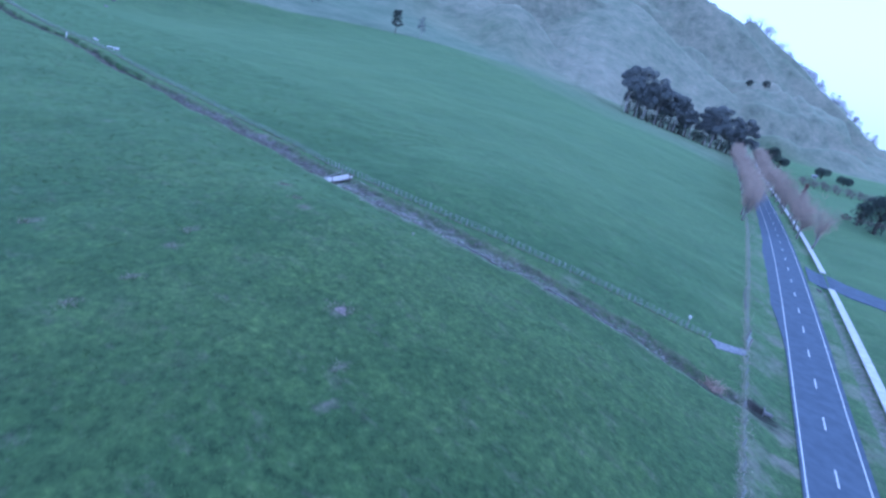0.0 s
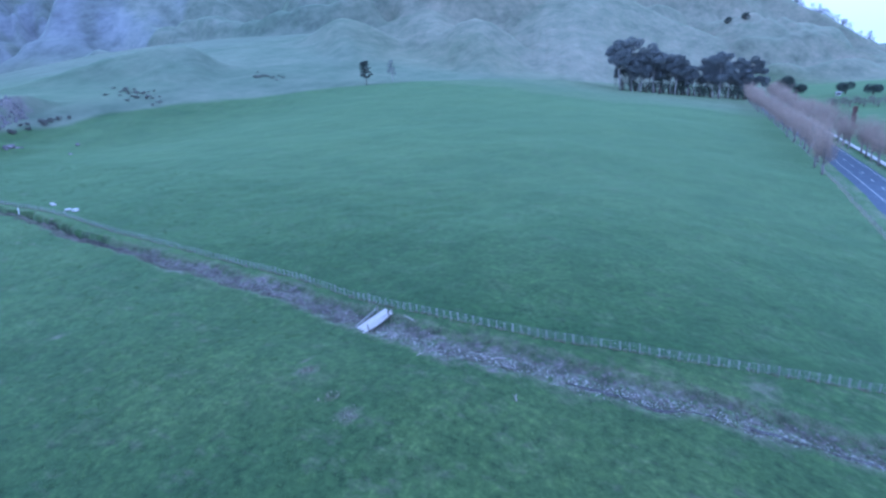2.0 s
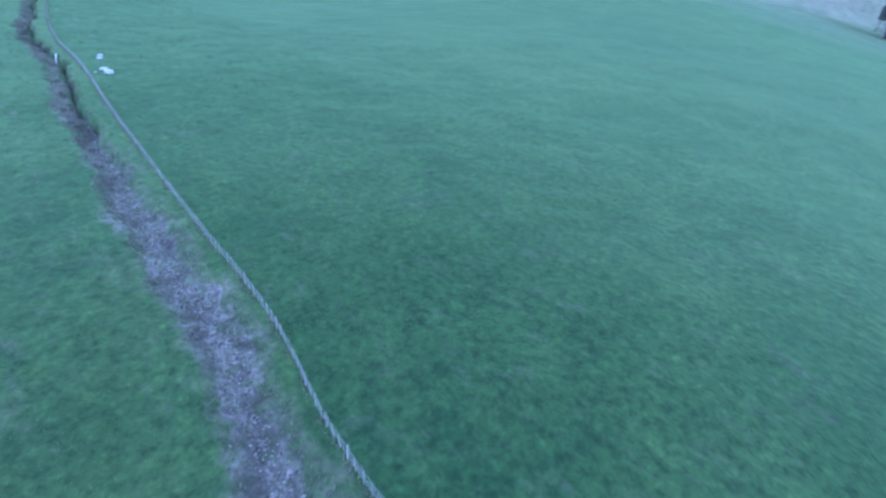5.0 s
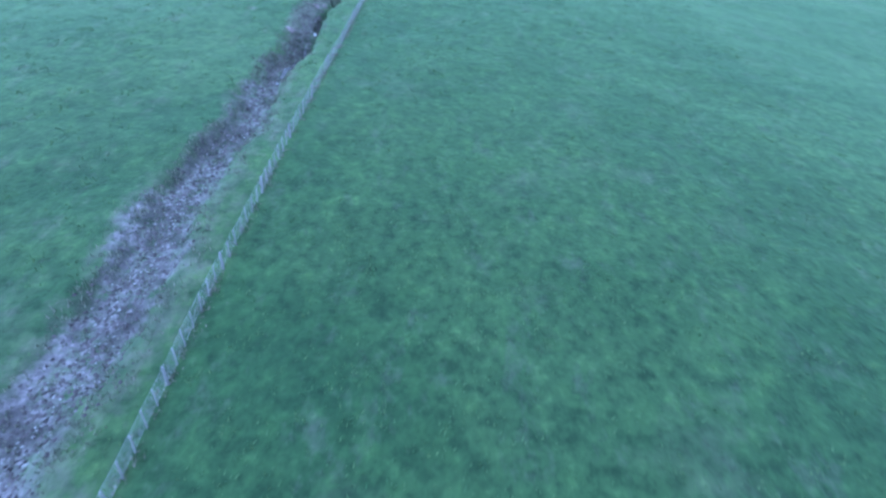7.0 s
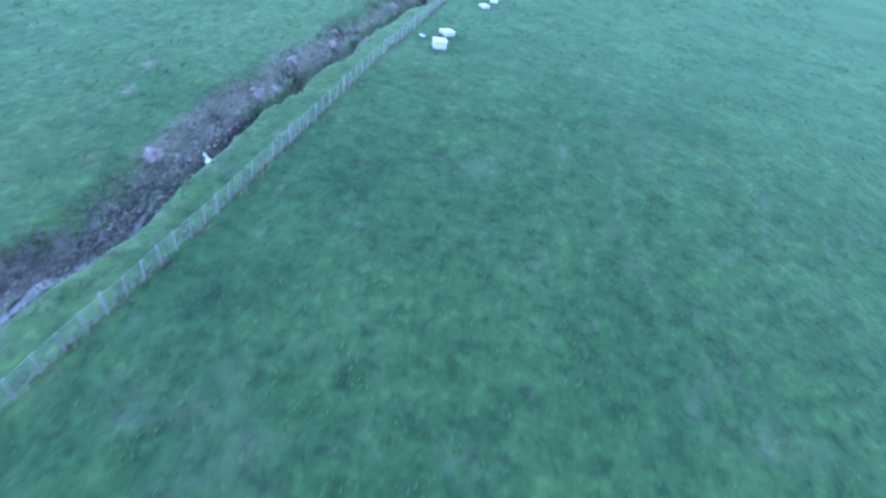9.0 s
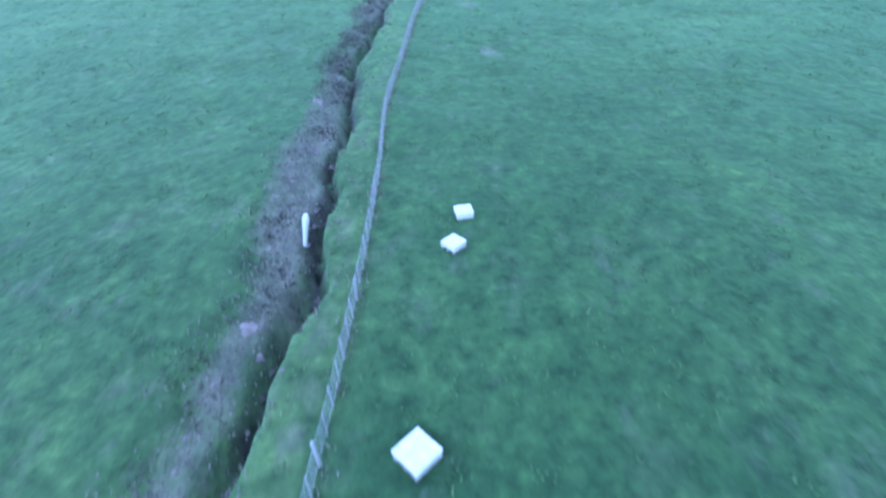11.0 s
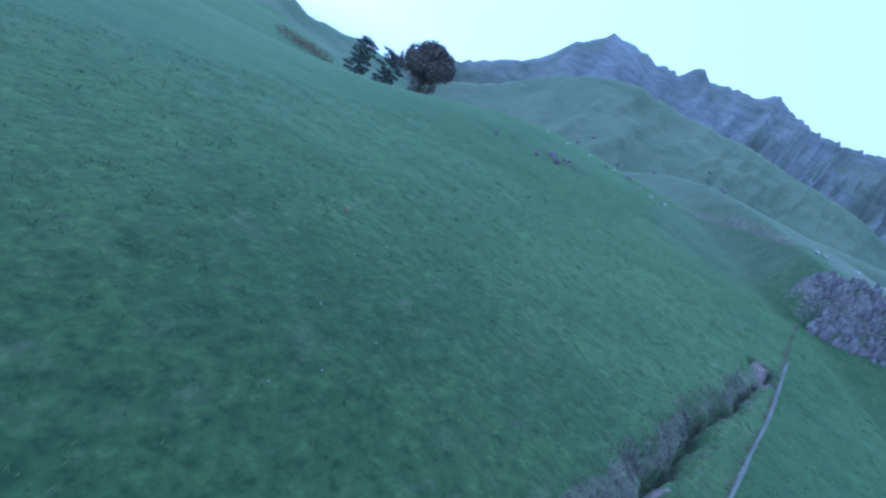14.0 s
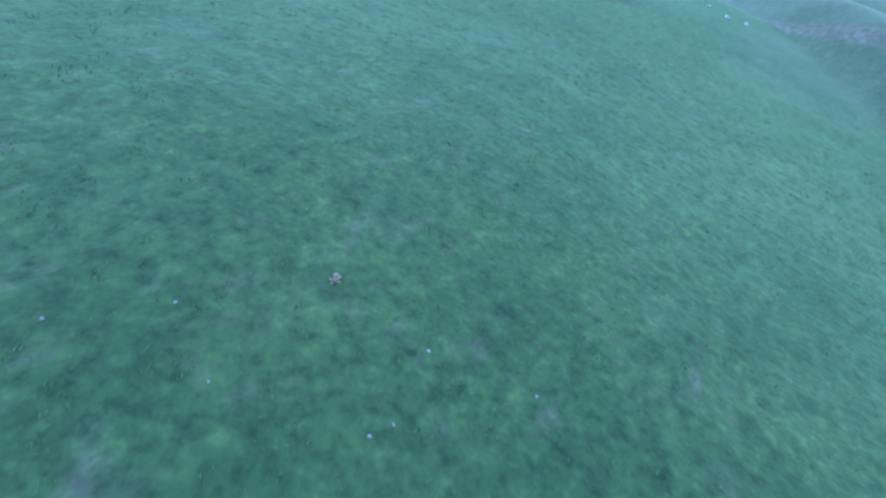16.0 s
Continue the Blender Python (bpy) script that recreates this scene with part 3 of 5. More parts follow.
    cut_shade_earth = inside * (gorge * np.exp(-((u - 0.5 + 0.16 * n2) / 0.17) ** 2) + curve(x, [-10, 10], [0.4, 0.3]) * (1 - gorge) * smooth01((fbm(x / 0.9, y / 0.8, 2, 61) - 0.12) / 0.3) * smooth01((1.1 - np.abs(u)) / 0.3))
    cut_shade_earth = np.maximum(cut_shade_earth, smooth01((1.6 - np.hypot(x - 35.6, y - 4.0) + n2) / 1.0))
    # dry bank grass beside the channel
    dry = np.maximum(dry, inside * gorge * 0.8 * smooth01((0.98 - np.abs(u + 0.27) + 0.2 * n2 + 0.45 * fbm(x / 5, y / 5, 2, 83)) / 0.9))
    mud = np.where((gorge > 0.5) & (np.abs(u) < 2.5) & (x > -152), mud * np.clip(0.32 + 0.65 * fbm(x / 5, y / 2, 3, 71), 0.05, 0.95), mud)
    cut_shade_earth = np.maximum(cut_shade_earth, 0.4 * smooth01((1.2 - np.hypot((x + 175.5) / 3.0, (y + 25.5) / 4.2) + 0.5 * n2) / 0.7))
    # far range darkened in the colour, as it faces away from the light
    ground_dark = np.clip(np.maximum(1.5 * cut_shade_earth, 0.25 * smooth01((-580 - x) / 80) * (y < 500)), 0, 1)
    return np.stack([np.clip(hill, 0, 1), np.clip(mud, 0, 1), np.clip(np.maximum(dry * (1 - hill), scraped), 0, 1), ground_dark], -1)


gx = spaced([(-1900, 40), (-1400, 14), (-700, 8), (-320, 4), (-215, 1.1), (-152, 0.5), (-85, 0.36), (38, 0.8), (50, 2), (80, 8), (300, 25), (900, 60), (1600, 0)])
gy = spaced([(-1400, 50), (-700, 22), (-300, 8), (-120, 3), (-45, 1.2), (-6, 0.26), (14, 0.7), (52, 2), (120, 4), (420, 7), (900, 18), (1500, 50), (2000, 0)])
GX, GY = np.meshgrid(gx, gy)
GZ = height(GX, GY)
nx, ny = len(gx), len(gy)


def on_ground(x, y):
    """Heights of the built ground sheet."""
    x, y = np.asarray(x, float), np.asarray(y, float)
    i = np.clip(np.searchsorted(gx, x) - 1, 0, nx - 2)
    j = np.clip(np.searchsorted(gy, y) - 1, 0, ny - 2)
    s, t = (x - gx[i]) / (gx[i + 1] - gx[i]), (y - gy[j]) / (gy[j + 1] - gy[j])
    return (GZ[j, i] * (1 - s) + GZ[j, i + 1] * s) * (1 - t) + (GZ[j + 1, i] * (1 - s) + GZ[j + 1, i + 1] * s) * t


def ground_at(x, y):
    return float(on_ground(x, y))


quads = [(j * nx + i, j * nx + i + 1, (j + 1) * nx + i + 1, (j + 1) * nx + i) for j in range(ny - 1) for i in range(nx - 1)]
ground = mesh_object("ground", np.stack([GX, GY, GZ], -1).reshape(-1, 3).tolist(), quads, M_GROUND, True)
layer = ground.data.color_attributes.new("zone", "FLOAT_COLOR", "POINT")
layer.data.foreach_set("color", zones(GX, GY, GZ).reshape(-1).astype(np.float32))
lush_haze_layer = ground.data.attributes.new("lush_haze", "FLOAT", "POINT")
lush_haze_layer.data.foreach_set("value", lush_haze(GX, GY).reshape(-1).astype(np.float32))
hazy_rock_layer = ground.data.attributes.new("rock", "FLOAT", "POINT")
hazy_rock_layer.data.foreach_set("value", hazy_rock(GX, GY, GZ).reshape(-1).astype(np.float32))
tagged(ground, "rolling green sheep pasture rising to rough brown hill country", "ground", kind="structure")


def strip(name, centre, y0, y1, left, right, mat, lift, step=2.0, label="", kind="structure", category="", parent=None, thick=0.12):
    """A band along the road, a little above the ground, between two offsets from its centre line."""
    ys = np.linspace(y0, y1, max(2, int((y1 - y0) / step) + 1))
    cx = centre(ys)
    bx = base(road_x(ys), ys)
    v, f = [], []
    lefts = left(ys) if callable(left) else np.full(len(ys), left)
    for y, x, z, left in zip(ys, cx, bx, lefts):
        v += [(x + left, y, z + lift), (x + right, y, z + lift), (x + right, y, z + lift - thick), (x + left, y, z + lift - thick)]
    for i in range(len(ys) - 1):
        a = 4 * i
        f += [(a, a + 1, a + 5, a + 4), (a + 1, a + 2, a + 6, a + 5), (a + 3, a, a + 4, a + 7)]
    f += [(0, 3, 2, 1), (len(v) - 4, len(v) - 3, len(v) - 2, len(v) - 1)]
    ob = mesh_object(name, v, f, mat, parent=parent)
    if parent is None:
        tagged(ob, label, category, kind=kind)
    return ob


road = strip("road", road_x, -120, 360, lambda y: curve(y, [0, 12, 24, 34, 45, 60, 130], [-2.3, -2.3, -2.4, -3.0, -4.0, -4.3, -3.8]), 2.5, M_ASPHALT, 0.06, label="dark sealed two-lane country road", category="road")
strip("edge_line", road_x, -120, 360, -2.08, -2.0, M_LINE, 0.064, parent=road, thick=0.003)
strip("edge_line", road_x, -120, 360, 2.0, 2.08, M_LINE, 0.064, parent=road, thick=0.003)
for k in range(-10, 40):
    yc = -0.7 + 8.5 * k
    strip("centre_dash", road_x, yc - 1.2, yc + 1.2, -0.05, 0.05, M_LINE, 0.064, step=1.5, parent=road, thick=0.003)
strip("path", lambda y: road_x(y) + 6.2, -60, 62.5, -0.5, 0.5, M_LIME, 0.02, label="white crushed-limestone cycle path beside the road", category="path")
strip("path", lambda y: road_x(y) + 6.2, 74, 330, -0.5, 0.5, M_LIME, 0.02, label="white crushed-limestone cycle path under the bare trees", category="path")


# ---- helpers for things ----
def thing(name, x, y, z=None, turn=0.0, tilt=(0, 0)):
    ob = new(name)
    ob.matrix_basis = pose(x, y, ground_at(x, y) if z is None else z, tilt[0], tilt[1], turn)
    return ob


def part(name, bm, mat, parent, label=""):
    me = bpy.data.meshes.new(name)
    bm.to_mesh(me)
    bm.free()
    me.materials.append(mat)
    ob = new(name, me)
    ob.parent = parent
    if label:
        tagged(ob, label)
    return ob


def box(bm, size, at=(0, 0, 0), turn=None, bevel=0.0):
    r = bmesh.ops.create_cube(bm, size=1.0)
    v = r["verts"]
    bmesh.ops.scale(bm, vec=size, verts=v)
    if bevel:
        e = list({e for q in v for e in q.link_edges})
        v = list({q for f in bmesh.ops.bevel(bm, geom=e, offset=bevel, segments=1, affect="EDGES")["faces"] for q in f.verts} | {q for q in v if q.is_valid})
    if turn:
        bmesh.ops.rotate(bm, cent=(0, 0, 0), matrix=turn, verts=v)
    bmesh.ops.translate(bm, vec=at, verts=v)
    return bm


def tube_mesh(path, radii, sides=6, cap=True):
    """Vertices and faces of a tube along points, tapered by radii."""
    v, f = [], []
    for i, p in enumerate(path):
        a = Vector(path[max(i - 1, 0)])
        b = Vector(path[min(i + 1, len(path) - 1)])
        d = (b - a).normalized() if (b - a).length > 1e-6 else Vector((0, 0, 1))
        s = d.cross(Vector((0.31, 0.95, 0.1))).normalized()
        q = d.cross(s)
        for k in range(sides):
            w = 2 * math.pi * k / sides
            v.append(tuple(Vector(p) + radii[i] * (math.cos(w) * s + math.sin(w) * q)))
    for i in range(len(path) - 1):
        for k in range(sides):
            f.append((i * sides + k, i * sides + (k + 1) % sides, (i + 1) * sides + (k + 1) % sides, (i + 1) * sides + k))
    if cap:
        f.append(tuple(range(sides - 1, -1, -1)))
        f.append(tuple((len(path) - 1) * sides + k for k in range(sides)))
    return v, f


def raw(name, v, f, mat, parent=None, smooth=False):
    return mesh_object(name, v, f, mat, smooth, parent)


def joined(pieces):
    v, f = [], []
    for pv, pf in pieces:
        o = len(v)
        v += pv
        f += [tuple(i + o for i in q) for q in pf]
    return v, f


# ---- fence along the ditch ----
def shared_mesh(name, bm, mat):
    me = bpy.data.meshes.new(name)
    bm.to_mesh(me)
    bm.free()
    me.materials.append(mat)
    return me


def child(name, me, parent, m):
    ob = new(name, me)
    ob.parent = parent
    ob.matrix_basis = m
    return ob


batten_mesh = shared_mesh("batten", box(bmesh.new(), (0.048, 0.03, 0.72), (0, 0, 0.31), bevel=0.006), M_TIMBER)
post_bm = bmesh.new()
bmesh.ops.create_cone(post_bm, cap_ends=True, segments=8, radius1=0.042, radius2=0.038, depth=0.9)
bmesh.ops.translate(post_bm, vec=(0, 0, 0.26), verts=post_bm.verts)
post_mesh = shared_mesh("post", post_bm, M_TIMBER)


def wire_fence(name, line, gap, every, label, height_top=0.66, wires=4, tight=True):
    """A post, batten and wire fence along points of the plan."""
    fence = thing(name, line[0][0], line[0][1])
    origin = fence.matrix_basis.translation.copy()
    tagged(fence, label, "fence")
    lengths = [0.0]
    for a, b in zip(line, line[1:]):
        lengths.append(lengths[-1] + math.hypot(b[0] - a[0], b[1] - a[1]))
    xs, ys = [p[0] for p in line], [p[1] for p in line]
    n = int(lengths[-1] / gap)
    tops = []
    for i in range(n + 1):
        s = i * gap
        x, y = float(np.interp(s, lengths, xs)), float(np.interp(s, lengths, ys))
        z = ground_at(x, y)
        tops.append((x, y, z))
        lean = pose(0, 0, 0, random.uniform(-2.5, 2.5), random.uniform(-2.5, 2.5), random.uniform(0, 30))
        m = Matrix.Translation(Vector((x, y, z)) - origin) @ lean
        if i % every == 0:
            child("post", post_mesh, fence, m)
        elif tight:
            child("batten", batten_mesh, fence, m)
    for w in range(wires):
        h = 0.12 + (height_top - 0.12) * w / (wires - 1)
        pts = [(x - origin.x, y - origin.y, z - origin.z + h) for x, y, z in tops[::2]]
        v, f = tube_mesh(pts, [0.004 if tight and w in (0, wires - 1) else 0.0025] * len(pts), 4)
        raw("wire", v, f, M_WIRE, fence)
    return fence


fx = np.arange(30.5, -153, -2.0)
ditch_fence = wire_fence("fence", [(float(x), float(fence_y(np.array([x]))[0])) for x in fx], 0.62, 7, "weathered timber batten and wire netting farm fence along the ditch", wires=8)
vy = np.arange(-42, 210, 3.0)
road_fence = wire_fence("fence", [(float(verge_x(np.array([y]))[0]), float(y)) for y in vy], 3.2, 1, "post and wire fence on the grass verge of the road", tight=False, wires=5)


# ---- timber bridge over the ditch ----
def bridge(x, y, turn):
    b = thing("footbridge", x, y, ground_at(x + 0.3, y + 2.1) - 0.12, turn, (6, 0))
    tagged(b, "pale timber footbridge with grey posts across the muddy ditch", "bridge")
    for i in range(7):
        bm = bmesh.new()
        long = 3.3 + (0.02, 0.26, 0.1, -0.04, 0.22, -0.1, 0.06)[i]
        box(bm, (0.158, long, 0.045), (-0.48 + i * 0.16, (0.12, -0.06, 0.03, -0.1, 0.08, -0.02, -0.16)[i], 0.12 + 0.01 * (i % 2)), Matrix.Rotation(radians((-0.6, 0.3, 0, 0.5, -0.4, 0.2, -1.2)[i]), 3, "Z"), bevel=0.008)
        part("plank", bm, M_DECK, b)
    kerb = [(0.50, -1.5, 0.17), (0.60, -0.9, 0.18), (0.68, -0.2, 0.16), (0.66, 0.5, 0.17), (0.56, 1.1, 0.18), (0.47, 1.5, 0.17)]
    v, f = [], []
    for x1, y1, z1 in kerb:
        v += [(x1 - 0.05, y1, z1 - 0.05), (x1 + 0.05, y1, z1 - 0.05), (x1 + 0.04, y1, z1 + 0.04), (x1 - 0.05, y1, z1 + 0.05)]
    for i in range(len(kerb) - 1):
        f += [(4 * i + k, 4 * i + (k + 1) % 4, 4 * i + 4 + (k + 1) % 4, 4 * i + 4 + k) for k in range(4)]
    f += [(3, 2, 1, 0), tuple(len(v) - 4 + k for k in range(4))]
    raw("kerb", v, f, M_DECK, b)
    for sx in (-0.35, 0.35):
        part("beam", box(bmesh.new(), (0.14, 3.3, 0.2), (sx, 0, -0.01), bevel=0.015), M_POST, b)
    for sx, sy in ((0.62, -0.85), (0.6, 1.15)):
        part("post", box(bmesh.new(), (0.07, 0.07, 1.05), (sx, sy, 0.14), bevel=0.01), M_BARK, b, "dark wet post")
    part("post", box(bmesh.new(), (0.07, 0.07, 0.85), (-0.66, 1.2, 0.3), bevel=0.01), M_POST, b)
    for k, sx in enumerate((-0.68, -0.80)):
        raw("rail", *tube_mesh([(sx, -1.2 + 0.2 * k, 0.12), (sx + 0.06, 1.25, 0.5)], [0.022, 0.018], 6), M_TIMBER, b)
    return b


deck = bridge(-8.5, -0.8, -10)
deck.matrix_basis = deck.matrix_basis @ Matrix.Diagonal((1.05, 1.12, 1, 1))


# ---- beehives ----
def hive(x, y, turn, tiers):
    h = thing("beehive", x, y, None, turn)
    tagged(h, "white painted wooden beehive box on a low pallet in the grass", "beehive", group="beehives by the fence")
    bm = bmesh.new()
    for i in range(5):
        box(bm, (0.88, 0.12, 0.025), (0, -0.38 + i * 0.19, 0.115), bevel=0.004)
    for sx in (-0.37, 0, 0.37):
        box(bm, (0.09, 0.88, 0.1), (sx, 0, 0.05), bevel=0.006)
    part("pallet", bm, M_POST, h, "grey weathered pallet")
    z = 0.13
    for k in range(tiers):
        for sx in (-0.212, 0.212):
            part("box", box(bmesh.new(), (0.416, 0.84, 0.24), (sx + 0.01 * k, 0, z + 0.12), bevel=0.012), M_WHITE, h)
        z += 0.245
    part("lid", box(bmesh.new(), (0.9, 0.9, 0.06), (0, 0, z + 0.035), bevel=0.012), M_WHITE, h)
    part("entrance", box(bmesh.new(), (0.5, 0.02, 0.03), (0, -0.425, 0.17)), M_DIRT, h)
    return h


for x, y, turn, wide, tall in ((-69.7, 7.1, 22, 0.8, 0.66), (-71.7, 7.0, 45, 0.78, 0.62)):
    big_hive = hive(x, y, turn, 2 if tall > 0.65 else 1)
    big_hive.matrix_basis = big_hive.matrix_basis @ Matrix.Diagonal((wide, wide, tall, 1))
for x, y, turn in ((-78.0, 7.85, 45), (-79.5, 8.2, 10)):
    small = hive(x, y, turn, 1)
    small.matrix_basis = small.matrix_basis @ Matrix.Diagonal((0.6, 0.6, 0.52, 1))
    tagged(small, "small white beehive box on a low pallet in the grass")


# ---- trees ----
def leaf_cloud(blobs, count, size, flat=0.5, seed=1, long=1.0):
    """Many small leaf clumps (bent quads) in and near the shells of ellipsoids (x, y, z, rx, ry, rz)."""
    rng = np.random.default_rng(seed)
    weights = np.array([b[3] * b[4] + b[4] * b[5] + b[3] * b[5] for b in blobs])
    pick = rng.choice(len(blobs), count, p=weights / weights.sum())
    b = np.array(blobs)[pick]
    d = rng.normal(size=(count, 3))
    d /= np.linalg.norm(d, axis=1)[:, None]
    r = rng.uniform(0.45, 1.06, (count, 1)) ** 0.6
    c = b[:, :3] + d * r * b[:, 3:]
    s = size * rng.uniform(0.5, 1.5, (count, 1))
    u = rng.normal(size=(count, 3))
    u[:, 2] *= flat
    u /= np.linalg.norm(u, axis=1)[:, None]
    w = np.cross(u, d + 0.4 * rng.normal(size=(count, 3)))
    w /= np.linalg.norm(w, axis=1)[:, None] + 1e-9
    n = np.cross(u, w)
    v = np.empty((count, 5, 3))
    v[:, 0], v[:, 1], v[:, 2], v[:, 3] = c - u * s * long, c - w * s * 0.6, c + u * s * long, c + w * s * 0.6
    v[:, 4] = c + n * s * 0.35
    base_i = np.arange(count)[:, None] * 5
    f = np.concatenate([base_i + np.array(t) for t in ((0, 1, 4), (1, 2, 4), (2, 3, 4), (3, 0, 4))])
    return v.reshape(-1, 3).tolist(), f.tolist()


def bent(a, b, sway, n, rng):
    """Points of a limb from a to b that sways off the straight."""
    a, b = np.array(a, float), np.array(b, float)
    off = rng.normal(size=3) * sway
    return [tuple(a + (b - a) * t + off * math.sin(math.pi * t)) for t in np.linspace(0, 1, n)]


def tree(name, x, y, height_m, kind, seed, label, leaves=2200, z=None, group="", leaf=None):
    rng = np.random.default_rng(seed)
    t = thing(name, x, y, (ground_at(x, y) if z is None else z) - 0.15, float(rng.uniform(0, 360)))
    h = height_m
    limbs, blobs = [], []
    if kind == "gum":
        lean = rng.normal(size=2) * 0.04 * h
        trunk = bent((0, 0, 0), (lean[0], lean[1], 0.86 * h), 0.25, 7, rng)
        limbs.append(tube_mesh(trunk, [0.022 * h * (1 - 0.13 * i) * 0.62 for i in range(7)], 7))
        for i in range(12):
            t0 = rng.uniform(0.4, 0.95)
            p = np.array(trunk[int(t0 * 6)])
            a = rng.uniform(0, 6.28)
            out = rng.uniform(0.10, 0.2) * h
            q = p + (math.cos(a) * out, math.sin(a) * out, rng.uniform(0.08, 0.2) * h)
            limbs.append(tube_mesh(bent(p, q, 0.2, 4, rng), [0.09, 0.07, 0.05, 0.03], 5))
            r = rng.uniform(0.07, 0.12) * h
            blobs.append((*q, r, r, r * 0.8))
        blobs.append((lean[0], lean[1], 0.9 * h, 0.11 * h, 0.11 * h, 0.10 * h))
        crown_mat, bark, size, flat = M_GUMLEAF, M_GUM, 0.2, 0.6
    elif kind == "pine":
        trunk = bent((0, 0, 0), (0.02 * h, 0, 0.92 * h), 0.2, 6, rng)
        limbs.append(tube_mesh(trunk, [0.02 * h * (1 - 0.15 * i) for i in range(6)], 7))
        for i in range(20):
            zz = (0.28 + 0.035 * i) * h
            a = i * 2.4 + rng.uniform(-0.4, 0.4)
            out = (0.31 - 0.005 * i) * h * rng.uniform(0.35, 1.05)
            q = (math.cos(a) * out, math.sin(a) * out, zz + 0.05 * h)
            limbs.append(tube_mesh(bent((0, 0, zz - 0.03 * h), q, 0.15, 4, rng), [0.07, 0.05, 0.04, 0.02], 5))
            blobs.append((q[0] * 0.8, q[1] * 0.8, q[2], 0.13 * h, 0.13 * h, 0.04 * h))
        blobs.append((0, 0, 0.95 * h, 0.17 * h, 0.17 * h, 0.045 * h))
        crown_mat, bark, size, flat = M_PINE, M_BARK, 0.22, 0.3
    elif kind == "broad":
        trunk = bent((0, 0, 0), (0, 0, 0.45 * h), 0.1, 5, rng)
        limbs.append(tube_mesh(trunk, [0.05 * h, 0.04 * h, 0.037 * h, 0.034 * h, 0.03 * h], 9))
        for i in range(22):
            a = rng.uniform(0, 6.28)
            e = rng.uniform(-0.12, 1.3)
            out = 0.36 * h * math.cos(e) * rng.uniform(0.7, 1.0)
            q = (math.cos(a) * out, math.sin(a) * out, (0.5 + 0.36 * math.sin(e)) * h)
            limbs.append(tube_mesh(bent((0, 0, 0.3 * h), q, 0.3, 5, rng), [0.16, 0.13, 0.10, 0.07, 0.04], 5))
            r = rng.uniform(0.14, 0.2) * h
            blobs.append((*q, r, r, r * 0.85))
        blobs.append((0, 0, 0.60 * h, 0.30 * h, 0.30 * h, 0.26 * h))
        blobs.append((0, 0, 0.34 * h, 0.24 * h, 0.24 * h, 0.2 * h))
        blobs.append((0, 0, 0.12 * h, 0.20 * h, 0.20 * h, 0.1 * h))
        crown_mat, bark, size, flat = M_OAK, M_BARK, 0.22, 0.7
    elif kind == "poplar":
        trunk = bent((0, 0, 0), (0, 0, 0.9 * h), 0.1, 5, rng)
        limbs.append(tube_mesh(trunk, [0.016 * h * (1 - 0.18 * i) for i in range(5)], 7))
        for i in range(8):
            zz = (0.2 + 0.1 * i) * h
            blobs.append((0, 0, zz, 0.09 * h, 0.09 * h, 0.1 * h))
        crown_mat, bark, size, flat = M_RUST, M_BARK, 0.3, 1.2
    else:  # shrub
        limbs.append(tube_mesh([(0, 0, 0), (0, 0, 0.5 * h)], [0.06 * h, 0.04 * h], 6))
        for i in range(6):
            a = rng.uniform(0, 6.28)
            blobs.append((math.cos(a) * 0.3 * h, math.sin(a) * 0.3 * h, rng.uniform(0.3, 0.7) * h, 0.32 * h, 0.32 * h, 0.28 * h))
        crown_mat, bark, size, flat = M_OAK, M_BARK, 0.3, 0.7
    crown_mat = leaf or crown_mat
    raw("trunk", *joined(limbs), bark, t, True)
    raw("crown", *leaf_cloud(blobs, leaves, size * (h / 14) ** 0.5, flat, seed), crown_mat, t)
    return tagged(t, label, "tree", group=group)


